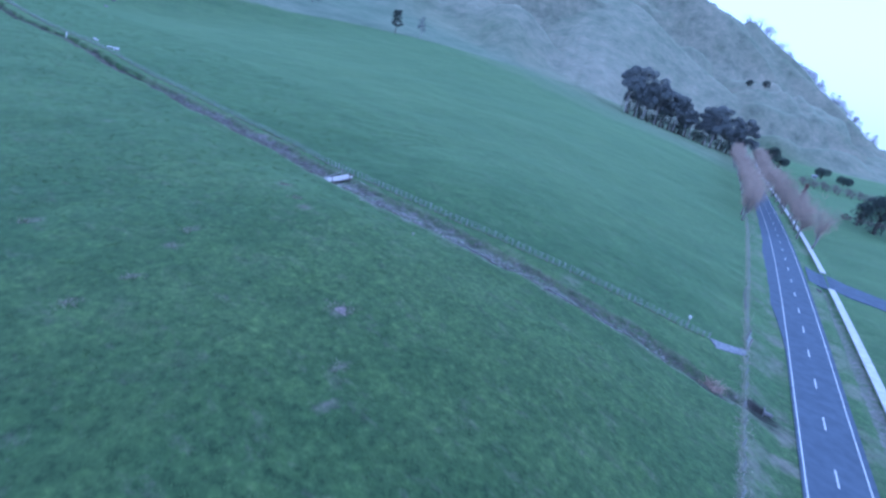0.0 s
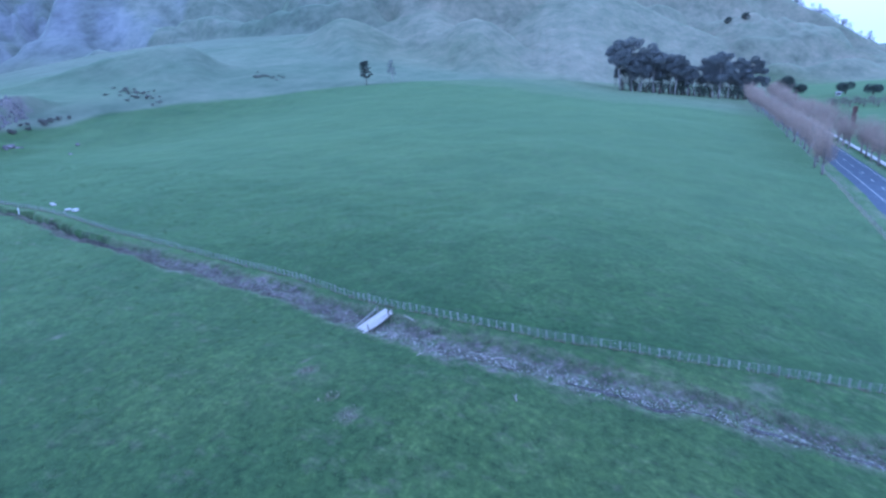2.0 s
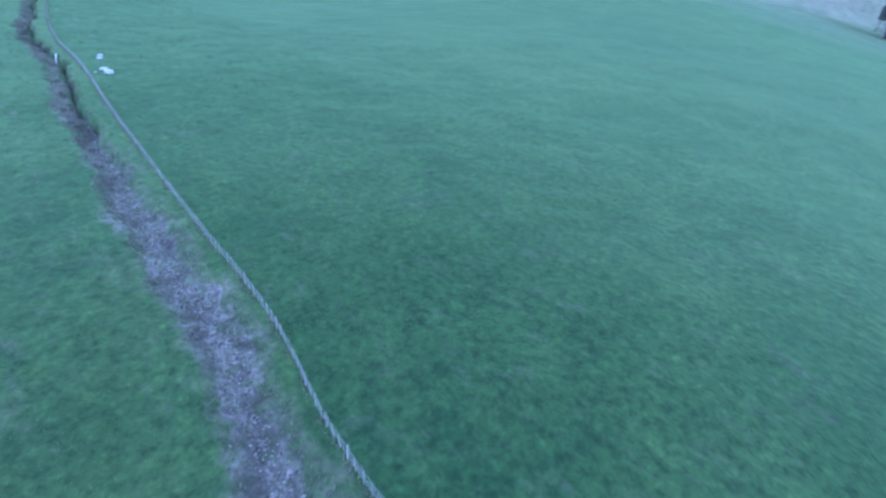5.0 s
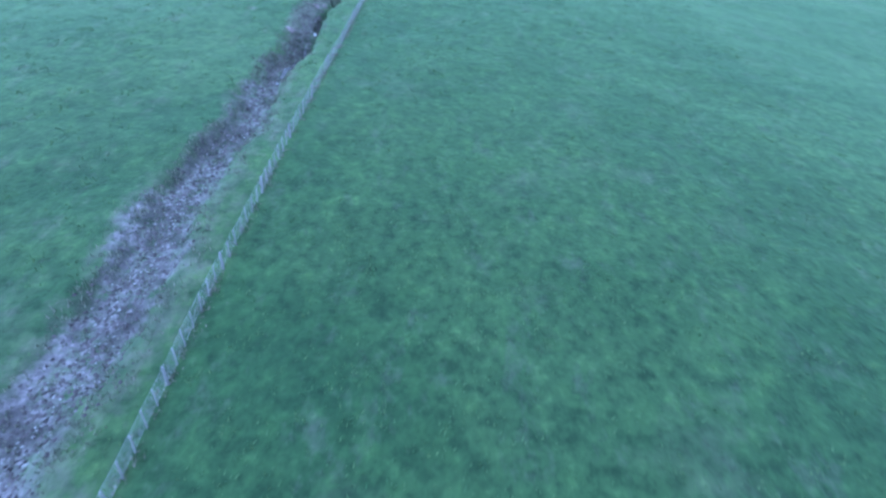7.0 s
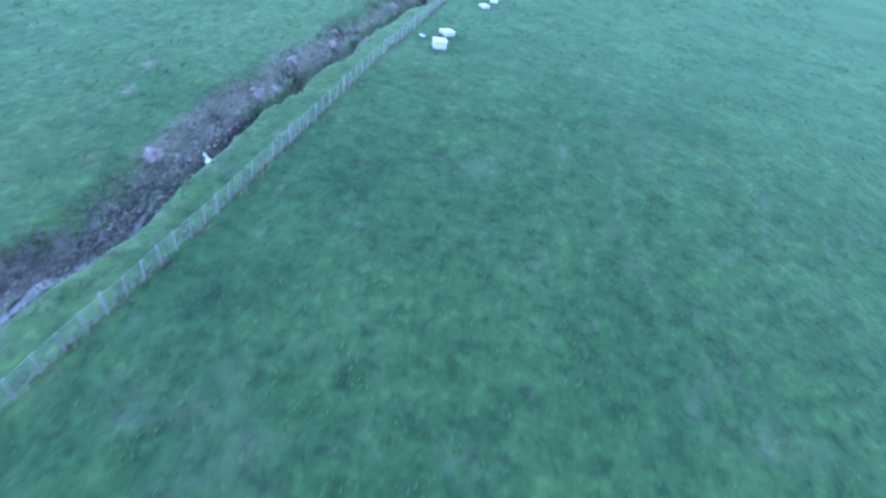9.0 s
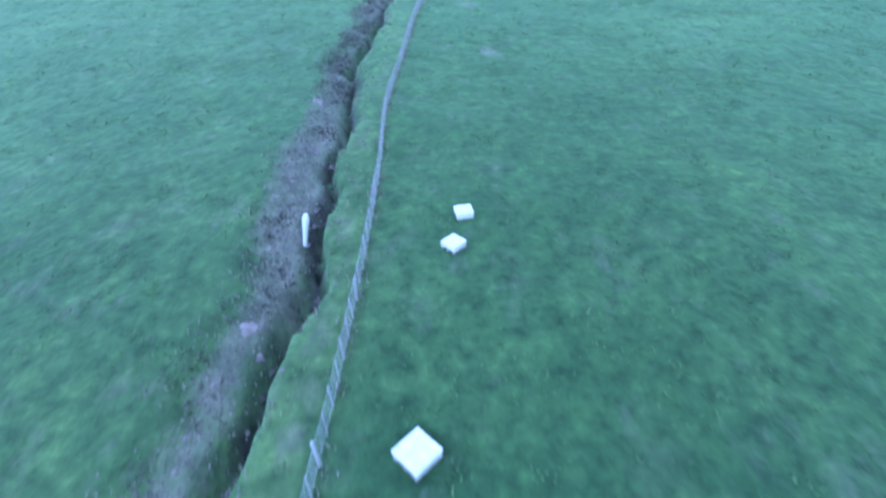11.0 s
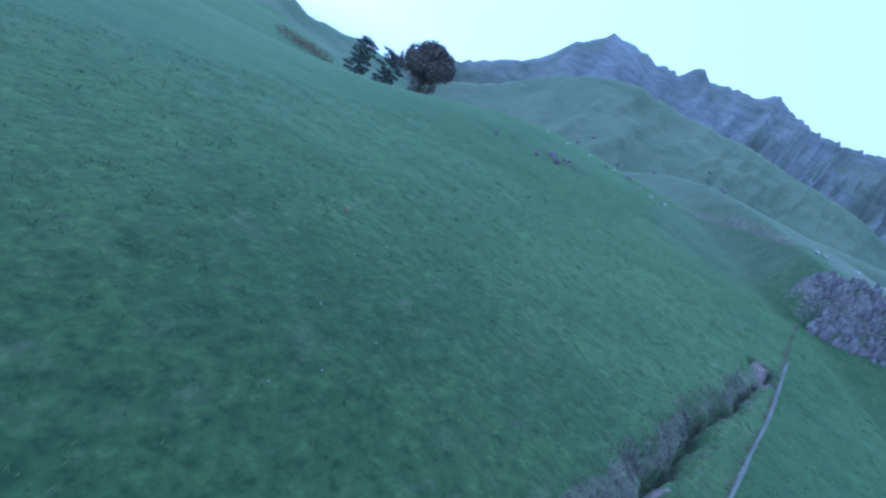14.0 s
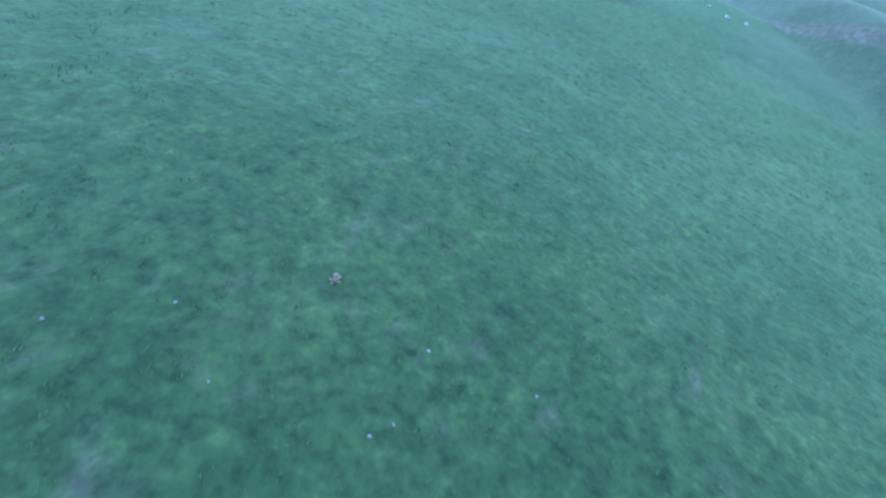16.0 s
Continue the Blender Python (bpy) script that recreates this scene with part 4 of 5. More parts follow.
def bare_tree(x, y, h, seed):
    """A leafless tree: trunk, forking limbs and a haze of fine twigs."""
    rng = np.random.default_rng(seed)
    t = thing("bare_tree", x, y, ground_at(x, y) - 0.1)
    limbs = [tube_mesh(bent((0, 0, 0), (0, 0, 0.5 * h), 0.15, 5, rng), [0.03 * h, 0.025 * h, 0.022 * h, 0.019 * h, 0.015 * h], 7)]
    tips = []
    for i in range(12):
        a = rng.uniform(0, 6.28)
        z0 = rng.uniform(0.18, 0.5) * h
        out = rng.uniform(0.12, 0.3) * h
        q = (math.cos(a) * out, math.sin(a) * out, rng.uniform(0.6, 0.98) * h)
        path = bent((0, 0, z0), q, 0.3, 5, rng)
        limbs.append(tube_mesh(path, [0.09, 0.07, 0.05, 0.035, 0.02], 5))
        tips += path[1:]
        for k in range(3):
            p = np.array(path[rng.integers(1, 5)])
            w = p + rng.normal(size=3) * (0.07 * h, 0.07 * h, 0.06 * h) + (0, 0, 0.07 * h)
            limbs.append(tube_mesh([tuple(p), tuple(w)], [0.03, 0.012], 4))
            tips.append(tuple(w))
    tips = np.array(tips)
    n = 5200
    c = tips[rng.integers(0, len(tips), n)] + rng.normal(size=(n, 3)) * 0.06 * h
    d = rng.normal(size=(n, 3)) * (0.6, 0.6, 0.5) + (0, 0, 0.8)
    d /= np.linalg.norm(d, axis=1)[:, None]
    s = np.cross(d, rng.normal(size=(n, 3)))
    s /= np.linalg.norm(s, axis=1)[:, None]
    ln = rng.uniform(0.5, 1.3, (n, 1)) * 0.06 * h
    v = np.stack([c - s * 0.017, c + s * 0.017, c + d * ln], 1).reshape(-1, 3)
    raw("trunk", *joined(limbs), M_POST, t, True)
    raw("twig_crown", v.tolist(), np.arange(3 * n).reshape(-1, 3).tolist(), M_TWIG, t)
    return tagged(t, "leafless roadside tree with fine pinkish-brown twigs", "tree", group="bare trees along the road")


rng_place = np.random.default_rng(7)
moulds = [bare_tree(30.4, 102, 9.5, 11), bare_tree(29.8, 110.5, 9.0, 12), bare_tree(45.5, 98, 9.0, 13)]
for side, y0, y1 in ((-6.6, 119, 335), (5.0, 107, 335)):
    y = y0
    while y < y1:
        x = float(road_x(np.array([y]))[0]) + side + rng_place.uniform(-0.8, 0.8)
        m = moulds[rng_place.integers(0, 3)]
        c = copy_thing(m, pose(x, y, ground_at(x, y) - 0.1, 0, 0, rng_place.uniform(0, 360)))
        s = rng_place.uniform(0.8, 1.1)
        c.matrix_basis = c.matrix_basis @ Matrix.Diagonal((s, s, s, 1))
        y += rng_place.uniform(5.0, 7.5)

# gum grove at the corner of the paddock
GUM = "tall dark gum tree with a pale bare trunk in the grove"
gums = [tree("gum_tree", -47, 281, 26, "gum", 21, GUM, 7000, group="gum grove"), tree("gum_tree", -38, 288, 24, "gum", 22, GUM, 7000, group="gum grove"),
        tree("gum_tree", 2, 300, 25, "gum", 23, GUM, 7000, group="gum grove"), tree("gum_tree", -20, 296, 22, "gum", 24, GUM, 7000, group="gum grove")]
for i in range(30):
    s = (i + rng_place.uniform(0, 1)) / 30
    x, y = -50 + 70 * s + rng_place.uniform(-2, 2), 280 + 32 * s + rng_place.uniform(0, 16)
    c = copy_thing(gums[i % 4], pose(x, y, ground_at(x, y) - 0.15, 0, 0, rng_place.uniform(0, 360)))
    k = rng_place.uniform(0.8, 1.2) * float(np.interp(s, (0, 0.05, 0.35, 0.45, 0.75, 1), (0.7, 1.02, 1.0, 0.72, 0.86, 0.8)))
    c.matrix_basis = c.matrix_basis @ Matrix.Diagonal((k, k, k, 1))
for i in range(30):
    s = (i + rng_place.uniform(0, 1)) / 30
    x, y = -47 + 66 * s, 284 + 32 * s + rng_place.uniform(0, 10)
    tree("shrub", x, y, rng_place.uniform(6, 11), "shrub", 300 + i, "dark evergreen undergrowth shrub beneath the gums", 500, group="grove undergrowth", leaf=M_PINE)

tree("pine_tree", -148.7, 181.5, 11, "pine", 31, "dark ragged pine at the top of the paddock", 3500)
tree("gum_tree", -143, 196, 11.5, "gum", 32, "slender tree with a bare trunk and a small dark crown", 700)
tree("oak_tree", -203, -79, 16, "broad", 41, "large round evergreen tree with a grey-brown crown on the ridge", 19000)
tree("pine_tree", -222, -120, 16.5, "pine", 42, "dark flat-topped pine on the ridge", 4500)
tree("pine_tree", -226, -111, 16, "pine", 43, "dark flat-topped pine beside the large tree", 4500)
tree("poplar_tree", 47, 190, 8, "poplar", 51, "slim rust-brown poplar beside the green field", 900)
for i, (x, y, h, kind) in enumerate(((35, 345, 13, "broad"), (41, 352, 9, "shrub"), (66, 362, 8, "shrub"), (77, 350, 8, "shrub"), (66, 160, 13, "broad"), (70, 152, 11, "broad"),
                                     (63, 171, 8, "broad"), (74, 166, 12, "broad"), (-8, 626, 7, "shrub"), (8, 636, 8, "shrub"), (-9, 476, 9, "pine"))):
    tree("tree" if kind != "shrub" else "shrub", x, y, h, kind, 60 + i, "dark evergreen tree in the valley" if kind != "shrub" else "dark rounded evergreen shrub on the slope", 6000 if h > 9.5 else 3000, leaf=M_PINE)
# pines along the skyline of the great hill
sky_pine = tree("pine_tree", -6, 868, 15, "pine", 90, "dark pine in the row on the skyline of the great hill", 900, group="skyline pines")
for i in range(44):
    s = (i + rng_place.uniform(0.1, 0.9)) / 44
    a, e, d = (float(np.interp(s, (0, 0.42, 0.75, 1), c)) for c in ((-0.8, 2.5, 5.2, 8.4), (5.1, 2.9, 1.3, -0.9), (895, 960, 1020, 1080)))
    x, y = 28 + d * math.sin(radians(a)), -40 + d * math.cos(radians(a)) + rng_place.uniform(-14, 6)
    c = copy_thing(sky_pine, pose(x, y, ground_at(x, y) - 0.3, 0, 0, rng_place.uniform(0, 360)))
    k = rng_place.uniform(0.55, 1.15)
    c.matrix_basis = c.matrix_basis @ Matrix.Diagonal((k, k, k, 1))
# orchard rows past the far field
orchard = tree("orchard_tree", 52, 276, 4.5, "shrub", 81, "small pale orchard tree in a row", 300, group="orchard")
for r in range(3):
    for k in range(9):
        if r or k:
            x, y = 52 + 5.0 * k + rng_place.uniform(-0.6, 0.6), 276 + 9 * r - 1.4 * k
            copy_thing(orchard, pose(x, y, ground_at(x, y) - 0.15, 0, 0, rng_place.uniform(0, 360)))
# pines along the far skyline
sky_pine = None
for i in range(44):
    s = i / 43 * 4
    a, b = NORTH_HILL[5 + min(int(s), 3)], NORTH_HILL[6 + min(int(s), 3)]
    f = s - min(int(s), 3)
    x, y = a[0] + (b[0] - a[0]) * f + rng_place.uniform(-5, 5), a[1] + (b[1] - a[1]) * f + rng_place.uniform(-14, 2)
    m = pose(x, y, ground_at(x, y) - 0.5, 0, 0, rng_place.uniform(0, 360))
    if sky_pine is None:
        sky_pine = tree("skyline_tree", x, y, 12, "shrub", 91, "dark tree on the distant skyline ridge", 500, group="skyline pines")
    else:
        c = copy_thing(sky_pine, m)
        k = rng_place.uniform(0.6, 1.25)
        c.matrix_basis = c.matrix_basis @ Matrix.Diagonal((k, k, k, 1))


# ---- rock ----
def rock_mesh(seed, squash=(1, 1, 1), points=26):
    """A broken boulder: the hull of random points."""
    rng = np.random.default_rng(seed)
    bm = bmesh.new()
    p = rng.normal(size=(points, 3))
    p /= np.linalg.norm(p, axis=1)[:, None]
    p *= rng.uniform(0.75, 1.0, (points, 1)) * np.array(squash)
    for q in p:
        bm.verts.new(q)
    bmesh.ops.convex_hull(bm, input=bm.verts)
    loose = [v for v in bm.verts if not v.link_faces]
    bmesh.ops.delete(bm, geom=loose, context="VERTS")
    me = bpy.data.meshes.new("rock")
    bm.to_mesh(me)
    bm.free()
    return me


ROCKS = [rock_mesh(500 + i, (1, rng_place.uniform(0.6, 1), rng_place.uniform(0.6, 1.1))) for i in range(9)]
for me in ROCKS:
    me.materials.append(M_ROCK)
STONES = [rock_mesh(540 + i, (1, 0.8, 0.55), 18) for i in range(4)]
for me in STONES:
    me.materials.append(M_STONE)
BLEACHED = [rock_mesh(560 + i, (1, 0.8, 0.55), 18) for i in range(4)]
for me in BLEACHED:
    me.materials.append(M_BLEACHED)


def rock(name, x, y, size, label, category="rock", group="", meshes=ROCKS, sink=0.25, stretch=1.0):
    o = new(name, meshes[int(rng_place.integers(0, len(meshes)))])
    o.matrix_basis = pose(x, y, ground_at(x, y) + size * (0.6 - sink) * 0.5, rng_place.uniform(-15, 15), rng_place.uniform(-15, 15), rng_place.uniform(0, 360)) @ Matrix.Diagonal((size, size, size * stretch, 1))
    return tagged(o, label, category, group=group)


def crag(x0, y0, x1, y1, count, label, depth=8.0, big=1.25, wide=0.8, tall=1.5):
    """A rock face on the scarp: many broken blocks set into the slope."""
    c = thing("rock_outcrop", (x0 + x1) / 2, (y0 + y1) / 2)
    o = c.matrix_basis.translation.copy()
    tagged(c, label, "rock outcrop")
    nx_, ny_ = -(y1 - y0), x1 - x0
    ln = math.hypot(nx_, ny_)
    for i in range(count):
        s, d = rng_place.uniform(0, 1), rng_place.uniform(0, 1) ** 1.2 * depth
        x, y = x0 + (x1 - x0) * s + nx_ / ln * d, y0 + (y1 - y0) * s + ny_ / ln * d
        z = ground_at(x, y)
        k = rng_place.uniform(0.35, 1.0) * big
        b = new("rock", ROCKS[int(rng_place.integers(0, len(ROCKS)))])
        b.parent = c
        b.matrix_basis = Matrix.Translation(Vector((x, y, z)) - o) @ pose(0, 0, 0, rng_place.uniform(-12, 12), rng_place.uniform(-12, 12), rng_place.uniform(0, 360)) @ Matrix.Diagonal((k * wide, k * 0.9 * wide, k * tall, 1))
    return c


crag(-168.6, 14.2, -177.6, 29.8, 300, "grey-violet limestone crag breaking out of the grassy scarp", 6.0, 1.05, 0.62, 1.6)
crag(-181.0, 35.2, -192, 54, 120, "low broken limestone crag half covered in scrub", 6.0, 1.0, 0.7, 1.3)
for i in range(14):
    s = i / 13
    rock("boulder", -183 - 6 * s + rng_place.uniform(-1.5, 1.5), 10 + 34 * s + rng_place.uniform(-2, 2), rng_place.uniform(0.35, 0.75), "pale limestone boulder on the lip of the crag", group="boulders on the crag", meshes=BLEACHED)
for x, y, s in ((-167.6, 31.0, 1.0), (-167.2, 31.9, 1.25), (-166.6, 32.8, 0.9), (-168.2, 33.0, 1.2), (-166.2, 30.2, 0.6),
                (-168.2, 35.6, 1.3), (-167.6, 36.6, 1.4), (-168.6, 37.4, 1.1), (-166.4, 37.6, 0.8), (-166.9, 35.2, 0.7), (-165.8, 38.6, 0.5)):
    rock("boulder", x, y, s, "grey limestone boulder standing in the pasture", group="boulders in the pasture")
for x, y, s in ((-155.7, 48.6, 0.8), (-145.2, 41.5, 0.7), (-195.5, -20, 0.9), (-193, -24, 0.6), (-169, -35, 0.5), (-315, -92, 1.3), (-343, -80, 1.6), (-338, -84, 1.2), (-398, -32, 1.8),
                (-394, -22, 2.0), (-409, -35, 1.5), (-172, -25, 0.8), (-174.5, -27, 1.1), (-177, -25.5, 0.8), (-170.5, -28, 0.6), (-330, -60, 1.4), (-360, -50, 1.3)):
    rock("boulder", x, y, s, "pale limestone boulder lying on the grass slope", group="scattered boulders")
for a, d, k in ((-117, 106, 0.5), (-113, 110, 0.4), (-110.5, 107, 0.55), (-108, 109, 0.4), (-105, 104, 0.5), (-102, 101, 0.5), (-100.5, 98, 0.6), (-99, 99, 0.5)):
    rock("stone", WEST_EYE[0] + d * math.sin(radians(a)), WEST_EYE[1] + d * math.cos(radians(a)), k, "bleached pale stone beside the old track", "stone", "stones by the track", BLEACHED, 0.2)
for x, y in ((-108.3, -3.7), (-106.5, -3.9), (-111.2, -4.1), (-98.9, -3.7), (-100.6, -3.5), (-110.5, -6.5), (-119, -7)):
    rock("stone", x, y, rng_place.uniform(0.05, 0.085), "small pale stone lying in the grass", "stone", "stones in the pasture", STONES, 0.1)
for i in range(16):
    tree("shrub", -179 - 0.5 * i + rng_place.uniform(-3, 3), 33 + 1.9 * i + rng_place.uniform(-2, 2), rng_place.uniform(1.0, 2.4), "shrub", 700 + i, "grey scrub bush growing on the crag", 350, group="scrub on the crag", leaf=M_SCRUB)
for i in range(52):
    x, y = (rng_place.normal(-200, 8), rng_place.normal(95, 4)) if i < 32 else (rng_place.normal(-198, 5), rng_place.normal(162, 4))
    bush = tree("shrub", x, y, rng_place.uniform(0.7, 1.6), "shrub", 730 + i, "low grey-brown scrub bush on the hill slope", 160, group="scrub on the hill", leaf=M_SCRUB)
    bush.matrix_basis = bush.matrix_basis @ Matrix.Diagonal((1.5, 1.5, 0.9, 1))


# ---- along the ditch ----
def scatter_lumps(name, count, x0, x1, size, mat, label, seed, spread=0.75, shift=0.0):
    """Clods and stones lying in the ditch bed, as one uncountable stuff."""
    rng = np.random.default_rng(seed)
    x = rng.uniform(x0, x1, count)
    y = ditch_y(x) + ditch_half(x) * (shift + np.clip(rng.normal(0, spread * 0.55, count), -1.1, 1.1))
    z = on_ground(x, y)
    unit = np.array([(1, 0, 0), (-1, 0, 0), (0, 1, 0), (0, -1, 0), (0, 0, 1), (0, 0, -0.6)])
    tris = np.array([(0, 2, 4), (2, 1, 4), (1, 3, 4), (3, 0, 4), (2, 0, 5), (1, 2, 5), (3, 1, 5), (0, 3, 5)])
    s = rng.uniform(0.35, 1.0, (count, 1)) ** 2 * size
    a = rng.uniform(0, 6.28, count)
    v = unit[None] * rng.uniform(0.6, 1.2, (count, 6, 1)) * s[:, None] * np.array([1.25, 0.9, 0.7])
    c, sn = np.cos(a)[:, None], np.sin(a)[:, None]
    v = np.stack([v[..., 0] * c - v[..., 1] * sn, v[..., 0] * sn + v[..., 1] * c, v[..., 2]], -1) + np.stack([x, y, z], -1)[:, None]
    f = (tris[None] + 6 * np.arange(count)[:, None, None]).reshape(-1, 3)
    return tagged(mesh_object(name, v.reshape(-1, 3).tolist(), f.tolist(), mat), label, "stones", kind="stuff")


def scatter_blades(name, x, y, tall, per, mat, label, seed, spread=0.18, category="grass", lean=0.45):
    """Tufts of narrow blades at the given places."""
    rng = np.random.default_rng(seed)
    n = len(x) * per
    px, py = np.repeat(x, per) + rng.normal(0, spread, n), np.repeat(y, per) + rng.normal(0, spread, n)
    pz = on_ground(px, py) - 0.02
    h = np.repeat(tall * rng.uniform(0.6, 1.3, len(x)), per) * rng.uniform(0.6, 1.1, n)
    a = rng.uniform(0, 6.28, n)
    d = np.stack([np.cos(a), np.sin(a), 0 * a], -1)
    s = np.stack([-np.sin(a), np.cos(a), 0 * a], -1)
    root = np.stack([px, py, pz], -1)
    w = (0.018 + 0.03 * tall)
    tip = root + d * (h * lean * rng.uniform(0.3, 1.3, n))[:, None] + np.stack([0 * h, 0 * h, h], -1)
    v = np.stack([root - s * w, root + s * w, tip], 1).reshape(-1, 3)
    return tagged(mesh_object(name, v.tolist(), np.arange(3 * n).reshape(-1, 3).tolist(), mat), label, category, kind="stuff")


scatter_lumps("clods", 6000, -60, -8, 0.10, M_DIRT, "dark trodden mud clods in the ditch bed", 901)
scatter_lumps("clods", 1000, -8, 33, 0.11, M_DIRT, "scattered dark mud clods in the shallow ditch", 908)
scatter_lumps("stones", 1300, -60, 33, 0.11, M_PEBBLE, "grey stones and gravel in the ditch bed", 902, 0.55)
scatter_lumps("clods", 900, -147, -58, 0.16, M_DIRT, "dark crumbled earth in the ditch channel", 903, 0.25, 0.45)
# pale stones laid to give the bright glints along the wet bed
scatter_lumps("washed_stones", 2200, -9, 28, 0.075, M_BLEACHED, "washed pale stones standing in for glints along the edge of the ditch bed", 906, 0.5, -0.35)
scatter_lumps("washed_stones", 1500, -55, -9, 0.06, M_STONE, "small washed stones in the wet ditch bed", 907, 0.4, 0.1)
scatter_lumps("slumped_earth", 160, -120, -55, 0.12, M_BARE, "pale slumped earth crumbling off the ditch bank", 905, 0.9)
scatter_lumps("stones", 120, -147, -58, 0.1, M_PEBBLE, "grey stones in the ditch channel", 904, 0.7)
rr = np.random.default_rng(77)
bx = np.where(rr.random(1500) < 0.55, rr.uniform(-146, -52, 1500), rr.uniform(-52, 34, 1500))
side = np.where(rr.random(1500) < 0.55, -1.0, 1.05)
by = ditch_y(bx) + ditch_half(bx) * side * rr.normal(0.85, 0.22, 1500)
scatter_blades("rushes", bx, by, 0.19, 7, M_BANK, "dry rushes and rank grass on the ditch banks", 78, 0.14)
bx = rr.uniform(-52, 32, 2600)
by = ditch_y(bx) + ditch_half(bx) * rr.uniform(-1.0, 1.35, 2600)
scatter_blades("ditch_tufts", bx, by, 0.15, 6, M_BANK, "pale rank tufts growing through the ditch mud", 84, 0.13)
bx = rr.uniform(-141, -50, 4600)
by = ditch_y(bx) + ditch_half(bx) * np.clip(rr.normal(-0.32, 0.42, 4600), -1.35, 0.42)
scatter_blades("bank_grass", bx, by, 0.12, 7, M_DEAD, "dry grey-brown grass on the cut bank of the ditch", 79, 0.16)
bx = rr.uniform(-128, -48, 2200)
by = ditch_y(bx) + ditch_half(bx) * np.clip(rr.normal(-0.15, 0.4, 2200), -1.3, 0.5)
clumped = fbm(bx / 1.6, by / 0.9, 2, 87) > 0.06
scatter_blades("dark_rushes", bx[clumped], by[clumped], 0.17, 9, M_RUSH, "dark rank rushes in clumps on the ditch bank", 86, 0.15)
bx = rr.uniform(-170, 30, 1500)
by = fence_y(bx) + rr.normal(-0.05, 0.09, 1500)
scatter_blades("fence_grass", bx, by, 0.16, 9, M_STRAW, "pale dead grass along the foot of the fence", 80, 0.09)
vy_ = rr.uniform(-42, 110, 2200)
scatter_blades("verge_grass", verge_x(vy_) + rr.normal(0, 0.22, 2200), vy_, 0.16, 6, M_PALE, "pale dead grass along the roadside fence", 85, 0.16)
# rank tufts through the nearest pasture
tx = np.concatenate([rr.uniform(-160, -15, 13000), rr.uniform(-20, 30, 2500)])
ty = np.concatenate([rr.uniform(-40, 34, 13000), rr.uniform(-34, -3, 2500)])
keep = np.abs(ty - ditch_y(tx)) > ditch_half(tx) * 1.2
scatter_blades("pasture_tufts", tx[keep], ty[keep], 0.13, 10, M_TUFT, "clumps of longer grass through the grazed pasture", 81, 0.2, lean=0.9)


def standpipe(x, y):
    p = thing("marker_post", x, y, None, 0, (-12, -4))
    bm = bmesh.new()
    bmesh.ops.create_cone(bm, cap_ends=True, segments=12, radius1=0.05, radius2=0.105, depth=0.96)
    bmesh.ops.translate(bm, vec=(0, 0, 0.52), verts=bm.verts)
    part("shaft", bm, M_WHITE, p)
    bm = bmesh.new()
    bmesh.ops.create_cone(bm, cap_ends=True, segments=12, radius1=0.105, radius2=0.06, depth=0.16)
    bmesh.ops.translate(bm, vec=(0, 0, 1.08), verts=bm.verts)
    part("cap", bm, M_WHITE, p)
    return tagged(p, "white flared marker post leaning in the ditch", "post")


standpipe(-78.8, 3.3)


def sheet_of_iron(name, x, y, w, d, turn, tilt, label, mat=M_WHITE):
    """A bent scrap of sheet."""
    s = thing(name, x, y, ground_at(x, y) + 0.12, turn, tilt)
    v, f = [], []
    for i in range(7):
        for j in range(2):
            for k in (0, 0.015):
                v.append((w * (i / 6 - 0.5), d * (j - 0.5), 0.05 * math.sin(i * 1.7) + k))
    for i in range(6):
        a = i * 4
        f += [(a, a + 4, a + 6, a + 2), (a + 1, a + 3, a + 7, a + 5), (a, a + 1, a + 5, a + 4), (a + 2, a + 6, a + 7, a + 3)]
    f += [(0, 2, 3, 1), (24, 25, 27, 26)]
    raw("sheet", v, f, mat, s)
    return tagged(s, label, "scrap")


sheet_of_iron("scrap_sheet", -57.4, 1.7, 0.6, 0.26, 70, (12, 20), "crumpled white scrap sheet dumped in the ditch")
sheet_of_iron("scrap_sheet", -70.6, 5.9, 0.3, 0.2, 60, (0, 0), "small pale scrap on the grass beside the fence")


def fallen_stick(x, y, length, turn):
    s = thing("stick", x, y, ground_at(x, y) + 0.04, turn)
    raw("branch", *joined([tube_mesh([(0, 0, 0), (0.4 * length, 0.05, 0.05), (length, -0.04, 0.02)], [0.035, 0.03, 0.015], 6),
                           tube_mesh([(0.5 * length, 0.03, 0.05), (0.75 * length, 0.2, 0.1)], [0.02, 0.008], 5)]), M_DECK, s)
    return tagged(s, "bleached fallen branch lying on the grass", "stick")


fallen_stick(5.2, -4.9, 0.7, 115)
fallen_stick(-2.6, -3.5, 0.5, 60)
fallen_stick(-5.5, 0.6, 1.4, 160)
fallen_stick(1.8, -1.2, 1.2, 20)


